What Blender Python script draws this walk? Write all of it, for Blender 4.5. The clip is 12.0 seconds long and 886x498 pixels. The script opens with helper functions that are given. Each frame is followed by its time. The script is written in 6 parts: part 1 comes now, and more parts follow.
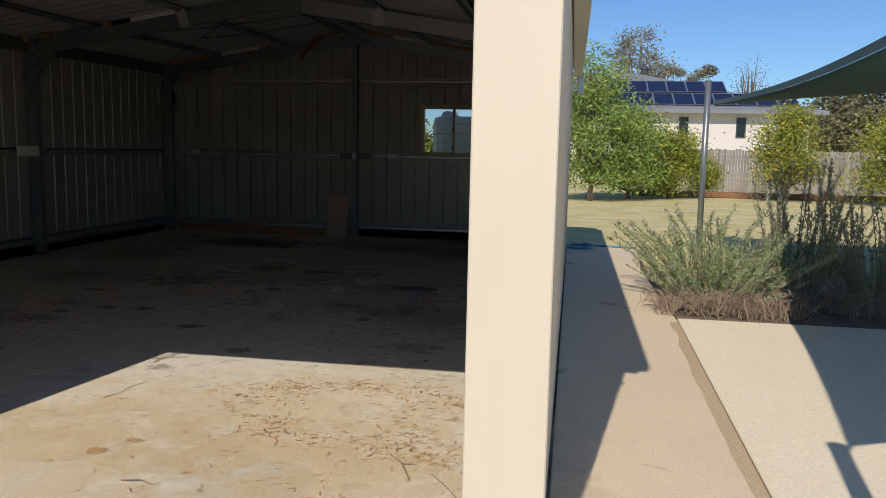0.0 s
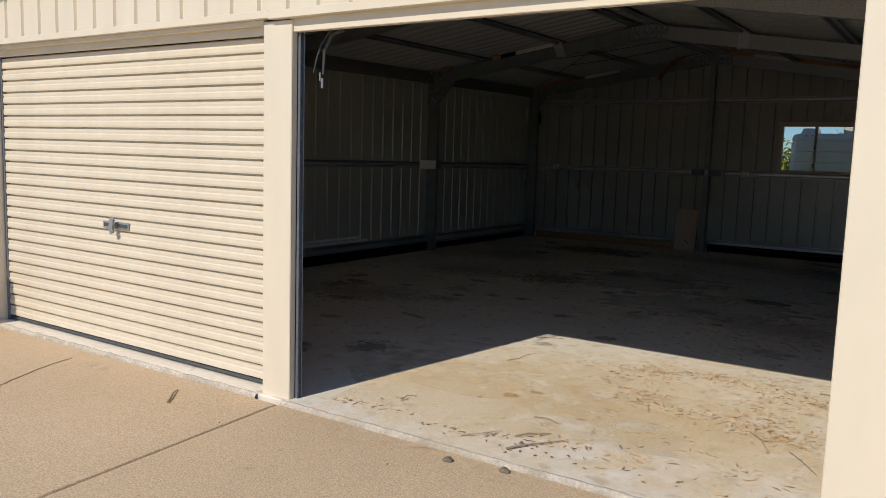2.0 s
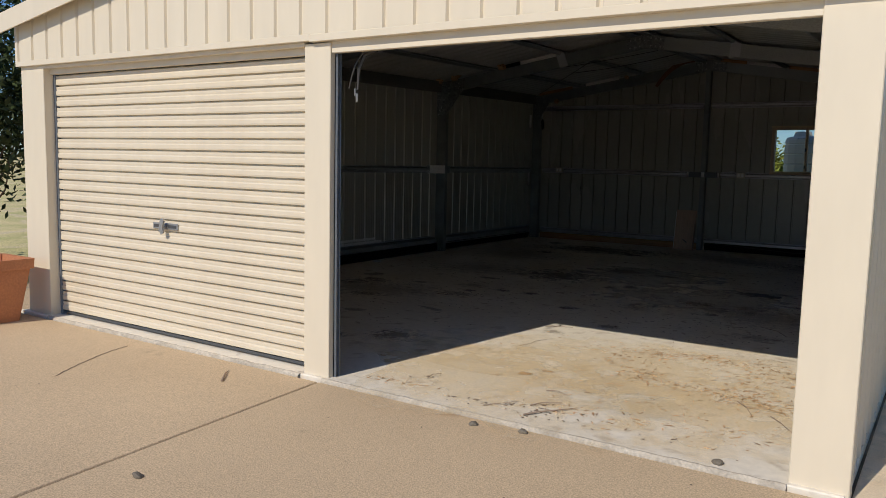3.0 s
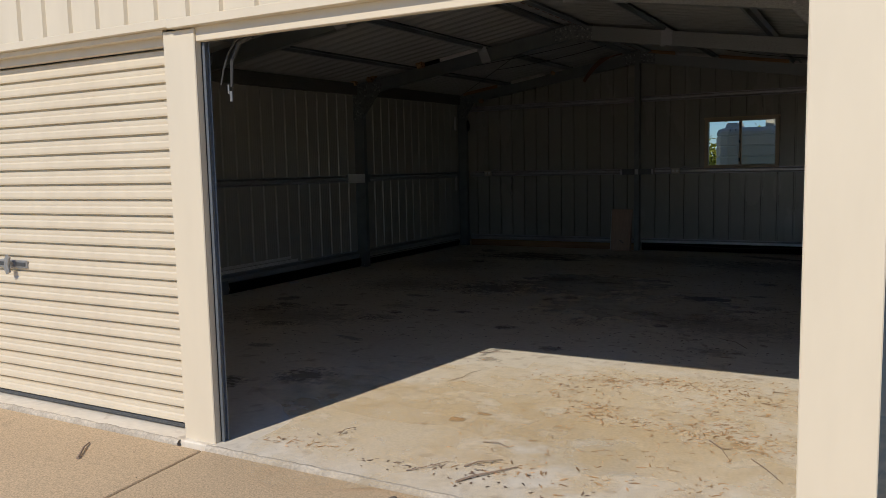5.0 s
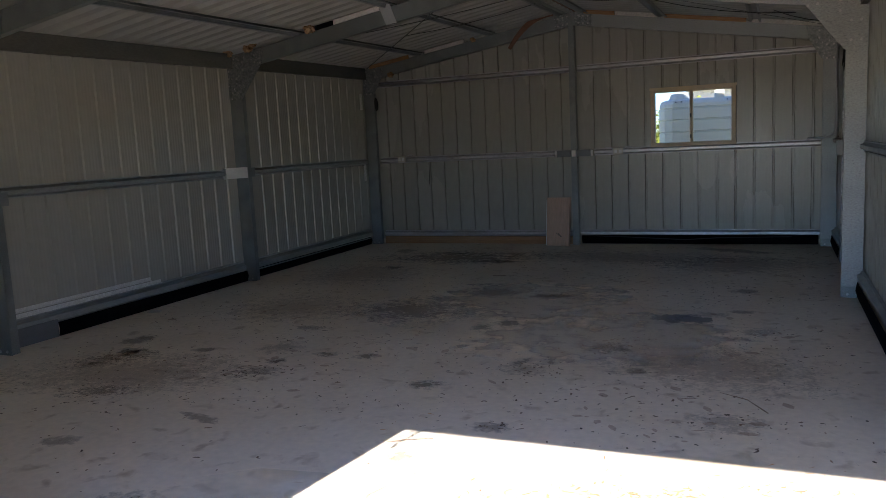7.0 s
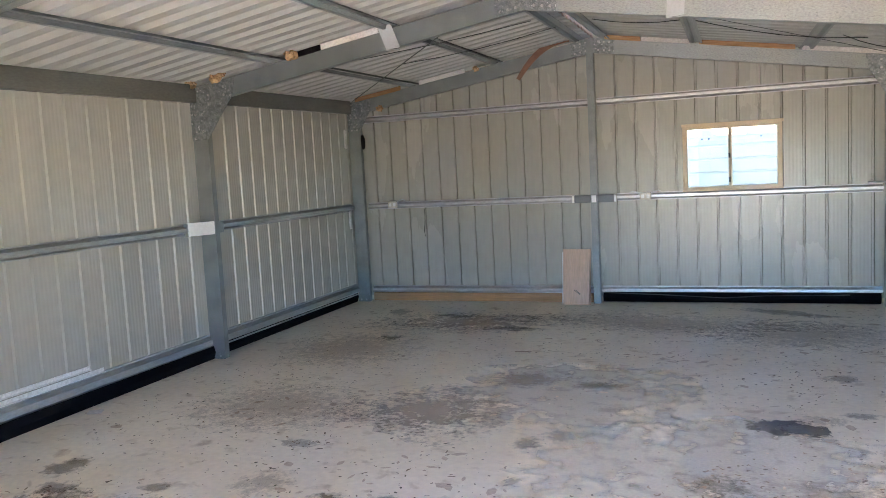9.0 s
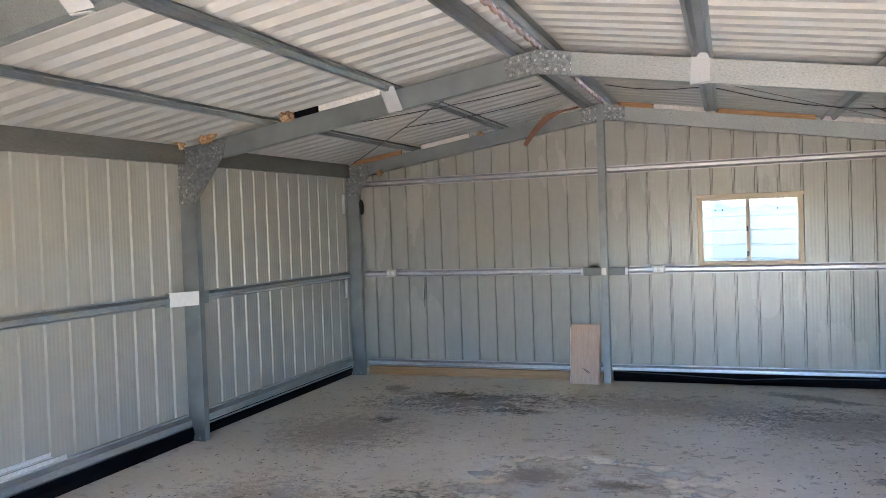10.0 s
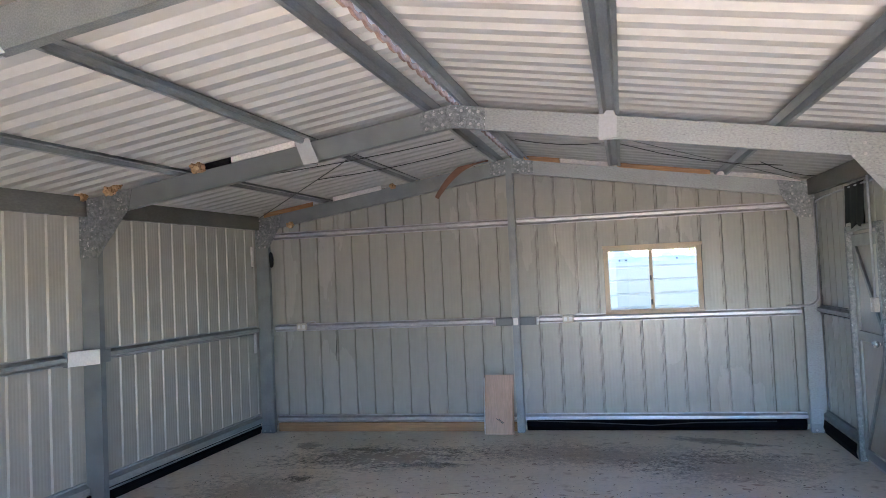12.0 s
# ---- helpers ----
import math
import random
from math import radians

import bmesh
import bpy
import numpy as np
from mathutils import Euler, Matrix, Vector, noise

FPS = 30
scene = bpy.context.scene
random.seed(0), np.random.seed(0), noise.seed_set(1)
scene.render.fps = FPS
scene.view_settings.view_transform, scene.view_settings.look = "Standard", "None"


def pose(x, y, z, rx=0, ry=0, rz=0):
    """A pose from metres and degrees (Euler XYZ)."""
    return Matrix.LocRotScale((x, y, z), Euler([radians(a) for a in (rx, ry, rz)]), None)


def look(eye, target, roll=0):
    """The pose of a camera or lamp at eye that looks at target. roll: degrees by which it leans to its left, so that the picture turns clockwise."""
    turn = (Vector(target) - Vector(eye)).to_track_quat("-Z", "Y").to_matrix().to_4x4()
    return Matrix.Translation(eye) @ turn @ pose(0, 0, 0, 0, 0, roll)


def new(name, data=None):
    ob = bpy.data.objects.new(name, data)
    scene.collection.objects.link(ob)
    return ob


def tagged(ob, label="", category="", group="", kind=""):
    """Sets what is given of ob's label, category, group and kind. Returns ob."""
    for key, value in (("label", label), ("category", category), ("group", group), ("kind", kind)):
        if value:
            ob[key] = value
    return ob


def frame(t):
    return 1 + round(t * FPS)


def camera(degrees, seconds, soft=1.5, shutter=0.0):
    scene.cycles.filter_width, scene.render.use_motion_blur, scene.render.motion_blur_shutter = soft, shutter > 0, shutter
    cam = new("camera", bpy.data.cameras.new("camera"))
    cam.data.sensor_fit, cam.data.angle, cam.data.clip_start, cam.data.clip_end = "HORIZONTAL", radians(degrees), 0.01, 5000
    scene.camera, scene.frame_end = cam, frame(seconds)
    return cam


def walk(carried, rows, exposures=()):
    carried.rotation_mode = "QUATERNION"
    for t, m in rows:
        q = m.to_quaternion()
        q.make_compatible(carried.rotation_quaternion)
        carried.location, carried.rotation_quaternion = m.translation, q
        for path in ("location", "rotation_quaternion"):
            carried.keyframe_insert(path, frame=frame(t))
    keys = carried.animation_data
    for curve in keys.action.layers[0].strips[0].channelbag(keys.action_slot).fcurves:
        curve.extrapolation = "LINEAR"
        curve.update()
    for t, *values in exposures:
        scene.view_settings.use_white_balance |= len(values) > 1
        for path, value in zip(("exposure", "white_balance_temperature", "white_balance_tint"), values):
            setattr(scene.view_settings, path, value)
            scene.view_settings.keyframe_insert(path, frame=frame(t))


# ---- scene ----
cam = camera(59.2, 12.0, soft=0.85)
PATH = [
    (0, (0.192, 0.214, 1.304), (-0.128, 2.172, 1.053), 1.2),
    (0.5, (-0.002, 0.275, 1.358), (-0.655, 2.152, 1.133), 1.2),
    (1, (0.035, 0.057, 1.359), (-0.849, 1.839, 1.144), 1.6),
    (1.5, (0.12, -0.299, 1.358), (-0.902, 1.405, 1.13), 1.8),
    (2, (0.233, -0.646, 1.323), (-0.859, 1.013, 1.086), 1.8),
    (2.5, (0.398, -0.929, 1.307), (-0.714, 0.718, 1.072), 1.5),
    (2.7, (0.411, -1.044, 1.32), (-0.698, 0.605, 1.09), 1.5),
    (3.5, (0.464, -1.225, 1.31), (-0.601, 0.455, 1.094), 0.6),
    (4.3, (0.389, -0.95, 1.299), (-0.629, 0.759, 1.097), -0.3),
    (4.5, (0.338, -0.829, 1.3), (-0.665, 0.89, 1.096), -0.5),
    (5, (0.098, -0.396, 1.32), (-0.856, 1.35, 1.112), -1.2),
    (5.5, (-0.06, 0.007, 1.34), (-0.959, 1.78, 1.122), -1.6),
    (6, (-0.278, 0.446, 1.357), (-1.13, 2.241, 1.123), -1.9),
    (6.5, (-0.466, 0.888, 1.389), (-1.275, 2.699, 1.133), -2.4),
    (6.7, (-0.515, 1.069, 1.39), (-1.308, 2.886, 1.128), -2.6),
    (7.5, (-0.82, 1.737, 1.452), (-1.58, 3.569, 1.182), -3.15),
    (8.3, (-1.195, 2.245, 1.522), (-1.918, 4.093, 1.272), -3.6),
    (8.5, (-1.292, 2.336, 1.537), (-2.008, 4.189, 1.301), -3.5),
    (9, (-1.519, 2.54, 1.594), (-2.216, 4.404, 1.395), -3.0),
    (9.5, (-1.641, 2.797, 1.601), (-2.328, 4.67, 1.458), -2.5),
    (10, (-1.728, 2.99, 1.67), (-2.415, 4.868, 1.627), -2.0),
    (10.5, (-1.816, 2.972, 1.718), (-2.509, 4.847, 1.778), -1.6),
    (11, (-1.849, 2.934, 1.749), (-2.532, 4.809, 1.883), -1.6),
    (11.5, (-1.844, 2.905, 1.743), (-2.466, 4.799, 1.904), -2.0),
    (12, (-1.814, 2.968, 1.673), (-2.262, 4.915, 1.753), -2.6),
]
EXPOSURES = [(0.0, -0.42, 6500, 10), (0.5, -0.38, 6500, 10), (1.0, -0.14, 6500, 10), (1.5, -0.28, 6500, 10), (2.0, -0.40, 6500, 10), (4.5, -0.58, 6500, 10), (5.5, -0.45, 6500, 11), (6.0, -0.05, 6300, 12), (6.7, 1.05, 6100, 15), (8.3, 3.70, 6250, 14), (9.5, 4.18, 5980, 15), (11.0, 4.06, 5850, 15), (12.0, 3.88, 5750, 18)]
walk(cam, [(t, look(eye, target, roll)) for t, eye, target, roll in PATH], EXPOSURES)

# ---- daylight ----
SUN_EL, SUN_AZ = radians(38.9), radians(8.6)  # the light travels towards +y, a little towards +x
sun_way = Vector((math.sin(SUN_AZ) * math.cos(SUN_EL), math.cos(SUN_AZ) * math.cos(SUN_EL), -math.sin(SUN_EL)))
sun = new("sun", bpy.data.lights.new("sun", "SUN"))
sun.data.energy, sun.data.angle, sun.data.color = 4.65, radians(0.53), (1.0, 0.91, 0.775)
sun.matrix_world = look((0, 0, 30), Vector((0, 0, 30)) + sun_way)
world = bpy.data.worlds.new("world")
scene.world = world
world.use_nodes = True
sky = world.node_tree.nodes.new("ShaderNodeTexSky")
sky.sky_type, sky.sun_disc, sky.sun_elevation = "NISHITA", False, SUN_EL
sky.sun_rotation = math.atan2(-sun_way.x, -sun_way.y)
sky.air_density, sky.dust_density, sky.ozone_density = 1.0, 0.05, 3.0
back = world.node_tree.nodes["Background"]
back.inputs["Strength"].default_value = 0.11
tone = world.node_tree.nodes.new("ShaderNodeMix")
tone.data_type, tone.blend_type = "RGBA", "MULTIPLY"
tone.inputs["Factor"].default_value, tone.inputs["B"].default_value = 1.0, (0.70, 0.95, 1.27, 1)
world.node_tree.links.new(sky.outputs[0], tone.inputs["A"])
world.node_tree.links.new(tone.outputs["Result"], back.inputs["Color"])


# ---- materials ----
def surface(name, colour, rough=0.6, metal=0.0, second=None, scale=3.0, amount=0.5, fine=60.0, fine_amount=0.12,
            bump=0.0, bump_scale=80.0, island=0.0, spots=None, spot_scale=6.0, spot_cut=0.62, spot_soft=0.06, spec=0.5, rough_var=0.1,
            stretch=(1, 1, 1), micro=0.0, micro_axis="X", micro_scale=18.0, per_object=0.0):
    """Two tones mixed by large noise, fine grain, optional spots, ribbing and relief."""
    m = bpy.data.materials.new(name)
    m.use_nodes = True
    n, l = m.node_tree.nodes, m.node_tree.links
    b = n["Principled BSDF"]
    tc = n.new("ShaderNodeTexCoord")
    mp = n.new("ShaderNodeMapping")
    mp.inputs["Scale"].default_value = stretch
    l.new(tc.outputs["Object"], mp.inputs["Vector"])
    big = n.new("ShaderNodeTexNoise")
    big.inputs["Scale"].default_value, big.inputs["Detail"].default_value = scale, 6
    l.new(mp.outputs[0], big.inputs["Vector"])
    ramp = n.new("ShaderNodeMapRange")
    ramp.inputs["From Min"].default_value, ramp.inputs["From Max"].default_value = 0.35, 0.68
    ramp.inputs["To Max"].default_value = amount
    l.new(big.outputs["Fac"], ramp.inputs["Value"])
    mix = n.new("ShaderNodeMix")
    mix.data_type = "RGBA"
    mix.inputs["A"].default_value = (*colour, 1)
    mix.inputs["B"].default_value = (*(second or [c * 0.8 for c in colour]), 1)
    l.new(ramp.outputs[0], mix.inputs["Factor"])
    out = mix.outputs["Result"]
    if spots:
        sp = n.new("ShaderNodeTexNoise")
        sp.inputs["Scale"].default_value, sp.inputs["Detail"].default_value, sp.inputs["Distortion"].default_value = spot_scale, 5, 0.4
        l.new(mp.outputs[0], sp.inputs["Vector"])
        cut = n.new("ShaderNodeMapRange")
        cut.inputs["From Min"].default_value, cut.inputs["From Max"].default_value = spot_cut, spot_cut + spot_soft
        l.new(sp.outputs["Fac"], cut.inputs["Value"])
        mx = n.new("ShaderNodeMix")
        mx.data_type = "RGBA"
        mx.inputs["B"].default_value = (*spots, 1)
        l.new(cut.outputs[0], mx.inputs["Factor"])
        l.new(out, mx.inputs["A"])
        out = mx.outputs["Result"]
    gr = n.new("ShaderNodeTexNoise")
    gr.inputs["Scale"].default_value, gr.inputs["Detail"].default_value = fine, 3
    l.new(mp.outputs[0], gr.inputs["Vector"])
    gm = n.new("ShaderNodeMapRange")
    gm.inputs["From Min"].default_value, gm.inputs["From Max"].default_value = 0.3, 0.7
    gm.inputs["To Min"].default_value, gm.inputs["To Max"].default_value = 1 - fine_amount, 1 + fine_amount
    l.new(gr.outputs["Fac"], gm.inputs["Value"])
    val = gm.outputs[0]
    for node, socket, wide in (("ShaderNodeNewGeometry", "Random Per Island", island), ("ShaderNodeObjectInfo", "Random", per_object)):
        if wide:
            rn = n.new(node)
            rm = n.new("ShaderNodeMapRange")
            rm.inputs["To Min"].default_value, rm.inputs["To Max"].default_value = 1 - wide, 1 + wide
            l.new(rn.outputs[socket], rm.inputs["Value"])
            mul = n.new("ShaderNodeMath")
            mul.operation = "MULTIPLY"
            l.new(val, mul.inputs[0])
            l.new(rm.outputs[0], mul.inputs[1])
            val = mul.outputs[0]
    sc = n.new("ShaderNodeVectorMath")
    sc.operation = "SCALE"
    l.new(out, sc.inputs[0])
    l.new(val, sc.inputs["Scale"])
    l.new(sc.outputs[0], b.inputs["Base Color"])
    b.inputs["Metallic"].default_value = metal
    b.inputs["Specular IOR Level"].default_value = spec
    rr = n.new("ShaderNodeMapRange")
    rr.inputs["To Min"].default_value, rr.inputs["To Max"].default_value = max(0.02, rough - rough_var), min(1, rough + rough_var)
    l.new(big.outputs["Fac"], rr.inputs["Value"])
    l.new(rr.outputs[0], b.inputs["Roughness"])
    normal = None
    if bump:
        bn = n.new("ShaderNodeTexNoise")
        bn.inputs["Scale"].default_value, bn.inputs["Detail"].default_value = bump_scale, 4
        l.new(mp.outputs[0], bn.inputs["Vector"])
        bp = n.new("ShaderNodeBump")
        bp.inputs["Strength"].default_value, bp.inputs["Distance"].default_value = bump, 0.01
        l.new(bn.outputs["Fac"], bp.inputs["Height"])
        normal = bp.outputs[0]
    if micro:
        wv = n.new("ShaderNodeTexWave")
        wv.wave_type, wv.bands_direction, wv.wave_profile = "BANDS", micro_axis, "SIN"
        wv.inputs["Scale"].default_value, wv.inputs["Distortion"].default_value = micro_scale, 0.0
        l.new(tc.outputs["Object"], wv.inputs["Vector"])
        bp = n.new("ShaderNodeBump")
        bp.inputs["Strength"].default_value, bp.inputs["Distance"].default_value = micro, 0.004
        l.new(wv.outputs["Fac"], bp.inputs["Height"])
        if normal:
            l.new(normal, bp.inputs["Normal"])
        normal = bp.outputs[0]
    if normal:
        l.new(normal, b.inputs["Normal"])
    return m


def leafy(name, colour, second, island=0.35, rough=0.55):
    m = surface(name, colour, rough, second=second, scale=1.5, amount=0.8, fine=25, island=island, spec=0.35)
    b = m.node_tree.nodes["Principled BSDF"]
    b.inputs["Subsurface Weight"].default_value = 0.0
    return m


CREAM = surface("cream_painted_steel", (0.735, 0.655, 0.515), 0.42, second=(0.705, 0.62, 0.48), scale=1.2, amount=0.7, fine=9, fine_amount=0.025, stretch=(1, 1, 0.25), bump=0.03, bump_scale=14)
CREAM_DOOR = surface("cream_door_steel", (0.72, 0.64, 0.50), 0.45, second=(0.66, 0.575, 0.445), scale=2.2, amount=0.6, fine=14, fine_amount=0.03, bump=0.03, bump_scale=20)
LINING = surface("grey_wall_sheet", (0.44, 0.432, 0.382), 0.27, second=(0.41, 0.402, 0.357), scale=1.6, amount=0.5, fine=20, fine_amount=0.03, stretch=(1, 1, 0.3), spec=0.7, rough_var=0.02, micro=0.22, micro_axis="X", micro_scale=9)
LINING_Y = surface("grey_side_sheet", (0.44, 0.432, 0.382), 0.30, second=(0.41, 0.402, 0.357), scale=1.6, amount=0.5, fine=20, fine_amount=0.03, stretch=(1, 1, 0.3), spec=0.7, rough_var=0.02, micro=0.16, micro_axis="Y", micro_scale=9)
ROOFING = surface("pale_roof_sheet", (0.52, 0.52, 0.505), 0.42, second=(0.47, 0.47, 0.455), scale=1.4, amount=0.6, fine=16, fine_amount=0.04, bump=0.03, bump_scale=10)
GALV = surface("galvanised_steel", (0.31, 0.335, 0.335), 0.38, 0.6, second=(0.225, 0.25, 0.255), scale=7, amount=0.7, fine=150, fine_amount=0.16, bump=0.03, bump_scale=140, rough_var=0.10)
PURLIN_ZINC = surface("slate_grey_zinc", (0.29, 0.315, 0.33), 0.36, 0.7, second=(0.23, 0.25, 0.265), scale=6, amount=0.7, fine=120, fine_amount=0.1, stretch=(1, 0.2, 1))
PALE_ZINC = surface("pale_speckled_zinc", (0.40, 0.42, 0.425), 0.48, 0.4, second=(0.34, 0.36, 0.365), scale=4, amount=0.6, fine=110, fine_amount=0.16, spots=(0.28, 0.295, 0.30), spot_scale=85, spot_cut=0.58, spot_soft=0.12, stretch=(0.5, 1, 1))
MID_ZINC = surface("mid_grey_zinc", (0.43, 0.45, 0.45), 0.45, 0.4, second=(0.33, 0.35, 0.355), scale=8, amount=0.6, fine=90, fine_amount=0.1, stretch=(1, 0.25, 1))
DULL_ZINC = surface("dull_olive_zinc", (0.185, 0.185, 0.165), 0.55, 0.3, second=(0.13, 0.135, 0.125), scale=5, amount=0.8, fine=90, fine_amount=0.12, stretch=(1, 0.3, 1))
SPANGLE = surface("spangled_zinc_plate", (0.34, 0.36, 0.365), 0.38, 0.65, second=(0.17, 0.19, 0.20), scale=38, amount=0.9, fine=120, fine_amount=0.3, bump=0.3, bump_scale=70, rough_var=0.2, spots=(0.66, 0.68, 0.69), spot_scale=46, spot_cut=0.63)
ZINC_GIRT = surface("bright_zinc_girt", (0.66, 0.66, 0.68), 0.46, 0.9, second=(0.55, 0.55, 0.58), scale=8, amount=0.6, fine=70, fine_amount=0.1, stretch=(0.3, 0.3, 1))
BOLT = surface("zinc_bolt", (0.55, 0.55, 0.55), 0.3, 0.9)
GREY_PAINT = surface("grey_painted_bracket", (0.20, 0.215, 0.225), 0.5, 0.2, fine_amount=0.05)
WHITE_PLATE = surface("white_painted_plate", (0.93, 0.93, 0.92), 0.45, second=(0.87, 0.87, 0.86), fine_amount=0.05)
PALE_PLATE = surface("pale_grey_plate", (0.52, 0.54, 0.56), 0.5, second=(0.45, 0.47, 0.50), fine_amount=0.06)
PVC = surface("white_pvc", (0.82, 0.82, 0.80), 0.35, second=(0.70, 0.69, 0.66), scale=6)
FOAM = surface("white_foam", (0.80, 0.78, 0.76), 0.85, second=(0.66, 0.62, 0.58), scale=9, bump=0.2, bump_scale=50)
CLOSURE = surface("brown_foam_closure", (0.36, 0.25, 0.21), 0.85, second=(0.26, 0.17, 0.14), scale=9, amount=0.8, bump=0.2, bump_scale=60)
BLACK_PLASTIC_AND_GAP = surface("black_plastic_and_gap", (0.004, 0.004, 0.006), 0.85, spec=0.05, second=(0.010, 0.010, 0.012), scale=7, bump=0.15, bump_scale=12)
BLACK_CLOTH = surface("black_cloth", (0.012, 0.014, 0.016), 0.8, second=(0.02, 0.024, 0.027), scale=10, bump=0.2, bump_scale=60)
TIMBER = surface("raw_timber", (0.48, 0.28, 0.135), 0.7, second=(0.34, 0.185, 0.085), scale=4, amount=0.9, fine=30, fine_amount=0.15, stretch=(0.25, 3, 6), bump=0.15, bump_scale=30)
PLY = surface("pinkish_plywood", (0.66, 0.46, 0.34), 0.65, second=(0.55, 0.365, 0.26), scale=3, amount=0.7, fine=22, fine_amount=0.1, stretch=(5, 1, 0.5), spots=(0.30, 0.19, 0.13), spot_scale=2.2, spot_cut=0.66)
RUST = surface("rust_brown_strip", (0.26, 0.135, 0.085), 0.7, second=(0.17, 0.09, 0.06), scale=9, bump=0.2)
PAPER = surface("crumpled_tan_paper", (0.55, 0.36, 0.20), 0.8, second=(0.34, 0.2, 0.1), scale=30, amount=0.9, island=0.25)
ALMOND = surface("almond_window_frame", (0.70, 0.58, 0.40), 0.4, second=(0.62, 0.50, 0.33), scale=5, fine_amount=0.05)
BEIGE_BOX = surface("beige_plastic", (0.78, 0.74, 0.66), 0.45)
DARK_WIRE = surface("dark_cable", (0.05, 0.05, 0.05), 0.6)
DARK_STEEL = surface("dark_strap_steel", (0.10, 0.105, 0.11), 0.55, 0.4)
TRACK = surface("grey_door_track", (0.20, 0.225, 0.26), 0.45, 0.5, second=(0.14, 0.16, 0.19), scale=6)
FLOOR = surface("shed_floor_concrete", (0.85, 0.79, 0.685), 0.62, second=(0.76, 0.685, 0.56), scale=1.1, amount=0.85, fine=22, fine_amount=0.06, spots=(0.53, 0.45, 0.35), spot_scale=7.5, spot_cut=0.585, spot_soft=0.16, bump=0.035, bump_scale=45, spec=0.4)
APRON = surface("tan_pavement_concrete", (0.60, 0.455, 0.295), 0.85, second=(0.52, 0.39, 0.25), scale=0.8, amount=0.7, fine=130, fine_amount=0.27, spots=(0.45, 0.34, 0.22), spot_scale=2.1, spot_cut=0.70, bump=0.22, bump_scale=170)
PALE_SLAB = surface("pale_paving_concrete", (0.94, 0.82, 0.635), 0.85, second=(0.88, 0.755, 0.57), scale=1.3, fine=90, fine_amount=0.1, bump=0.12, bump_scale=120)
SIDE_PATH = surface("side_path_concrete", (0.82, 0.67, 0.485), 0.85, second=(0.71, 0.585, 0.425), scale=1.1, fine=110, fine_amount=0.09, bump=0.2, bump_scale=130, spots=(0.36, 0.27, 0.18), spot_scale=1.6, spot_cut=0.66)
EDGE = surface("pale_sill_concrete", (0.56, 0.50, 0.41), 0.85, second=(0.42, 0.37, 0.30), scale=9, amount=0.9, fine=70, fine_amount=0.2, bump=0.3, bump_scale=60)
JOINT = surface("joint_dirt", (0.16, 0.11, 0.07), 0.95, second=(0.09, 0.065, 0.045), scale=12, amount=0.9)
STAIN_MID = surface("damp_stain", (0.50, 0.41, 0.325), 0.7, second=(0.62, 0.52, 0.42), scale=10, amount=0.9)


def stained(m, cut=0.44, soft=0.30, strength=0.85, grain=26.0):
    """Let a flat mark break up and thin out towards its rim."""
    n, l = m.node_tree.nodes, m.node_tree.links
    tc = n.new("ShaderNodeTexCoord")
    dist = n.new("ShaderNodeVectorMath")
    dist.operation = "DISTANCE"
    dist.inputs[1].default_value = (0.5, 0.5, 0.0)
    flat = n.new("ShaderNodeVectorMath")
    flat.operation = "MULTIPLY"
    flat.inputs[1].default_value = (1, 1, 0)
    l.new(tc.outputs["Generated"], flat.inputs[0])
    l.new(flat.outputs[0], dist.inputs[0])
    small, large = n.new("ShaderNodeTexNoise"), n.new("ShaderNodeTexNoise")
    small.inputs["Scale"].default_value, small.inputs["Detail"].default_value = grain, 6
    large.inputs["Scale"].default_value, large.inputs["Detail"].default_value = grain * 0.28, 4
    geo = n.new("ShaderNodeNewGeometry")
    total = None
    for node, gain in ((small, 0.9), (large, 0.8)):
        l.new(geo.outputs["Position"], node.inputs["Vector"])
        off = n.new("ShaderNodeMath")
        off.operation = "MULTIPLY_ADD"
        off.inputs[1].default_value, off.inputs[2].default_value = gain, -gain / 2
        l.new(node.outputs["Fac"], off.inputs[0])
        add = n.new("ShaderNodeMath")
        l.new(total or dist.outputs["Value"], add.inputs[0])
        l.new(off.outputs[0], add.inputs[1])
        total = add.outputs[0]
    fade = n.new("ShaderNodeMapRange")
    fade.inputs["From Min"].default_value, fade.inputs["From Max"].default_value = cut, cut - soft
    fade.inputs["To Max"].default_value = strength
    l.new(total, fade.inputs["Value"])
    l.new(fade.outputs[0], n["Principled BSDF"].inputs["Alpha"])
    return m


MARK_DARK = stained(surface("dark_floor_mark", (0.13, 0.115, 0.10), 0.6, second=(0.20, 0.175, 0.15), scale=14, amount=0.9), strength=0.42, cut=0.5)
# Ochre tint: the sun's warmth on the floor, put into the colour.
SUN_OCHRE = stained(surface("ochre_sun_tint", (0.88, 0.71, 0.44), 0.7, second=(0.86, 0.72, 0.50), scale=3, amount=0.9), strength=0.42, grain=5, soft=0.42, cut=0.52)
MARK_PALE = stained(surface("pale_worn_concrete", (0.90, 0.86, 0.78), 0.6, second=(0.84, 0.80, 0.72), scale=5, amount=0.9), strength=0.5, grain=7, soft=0.3, cut=0.5)
MARK_OIL = stained(surface("oil_mark", (0.10, 0.09, 0.08), 0.5, second=(0.17, 0.15, 0.13), scale=14, amount=0.9), strength=0.85, cut=0.52, soft=0.2)
MARK_BROWN = stained(surface("brown_floor_mark", (0.30, 0.20, 0.135), 0.75, second=(0.40, 0.29, 0.20), scale=12, amount=0.9), strength=0.3, grain=40)
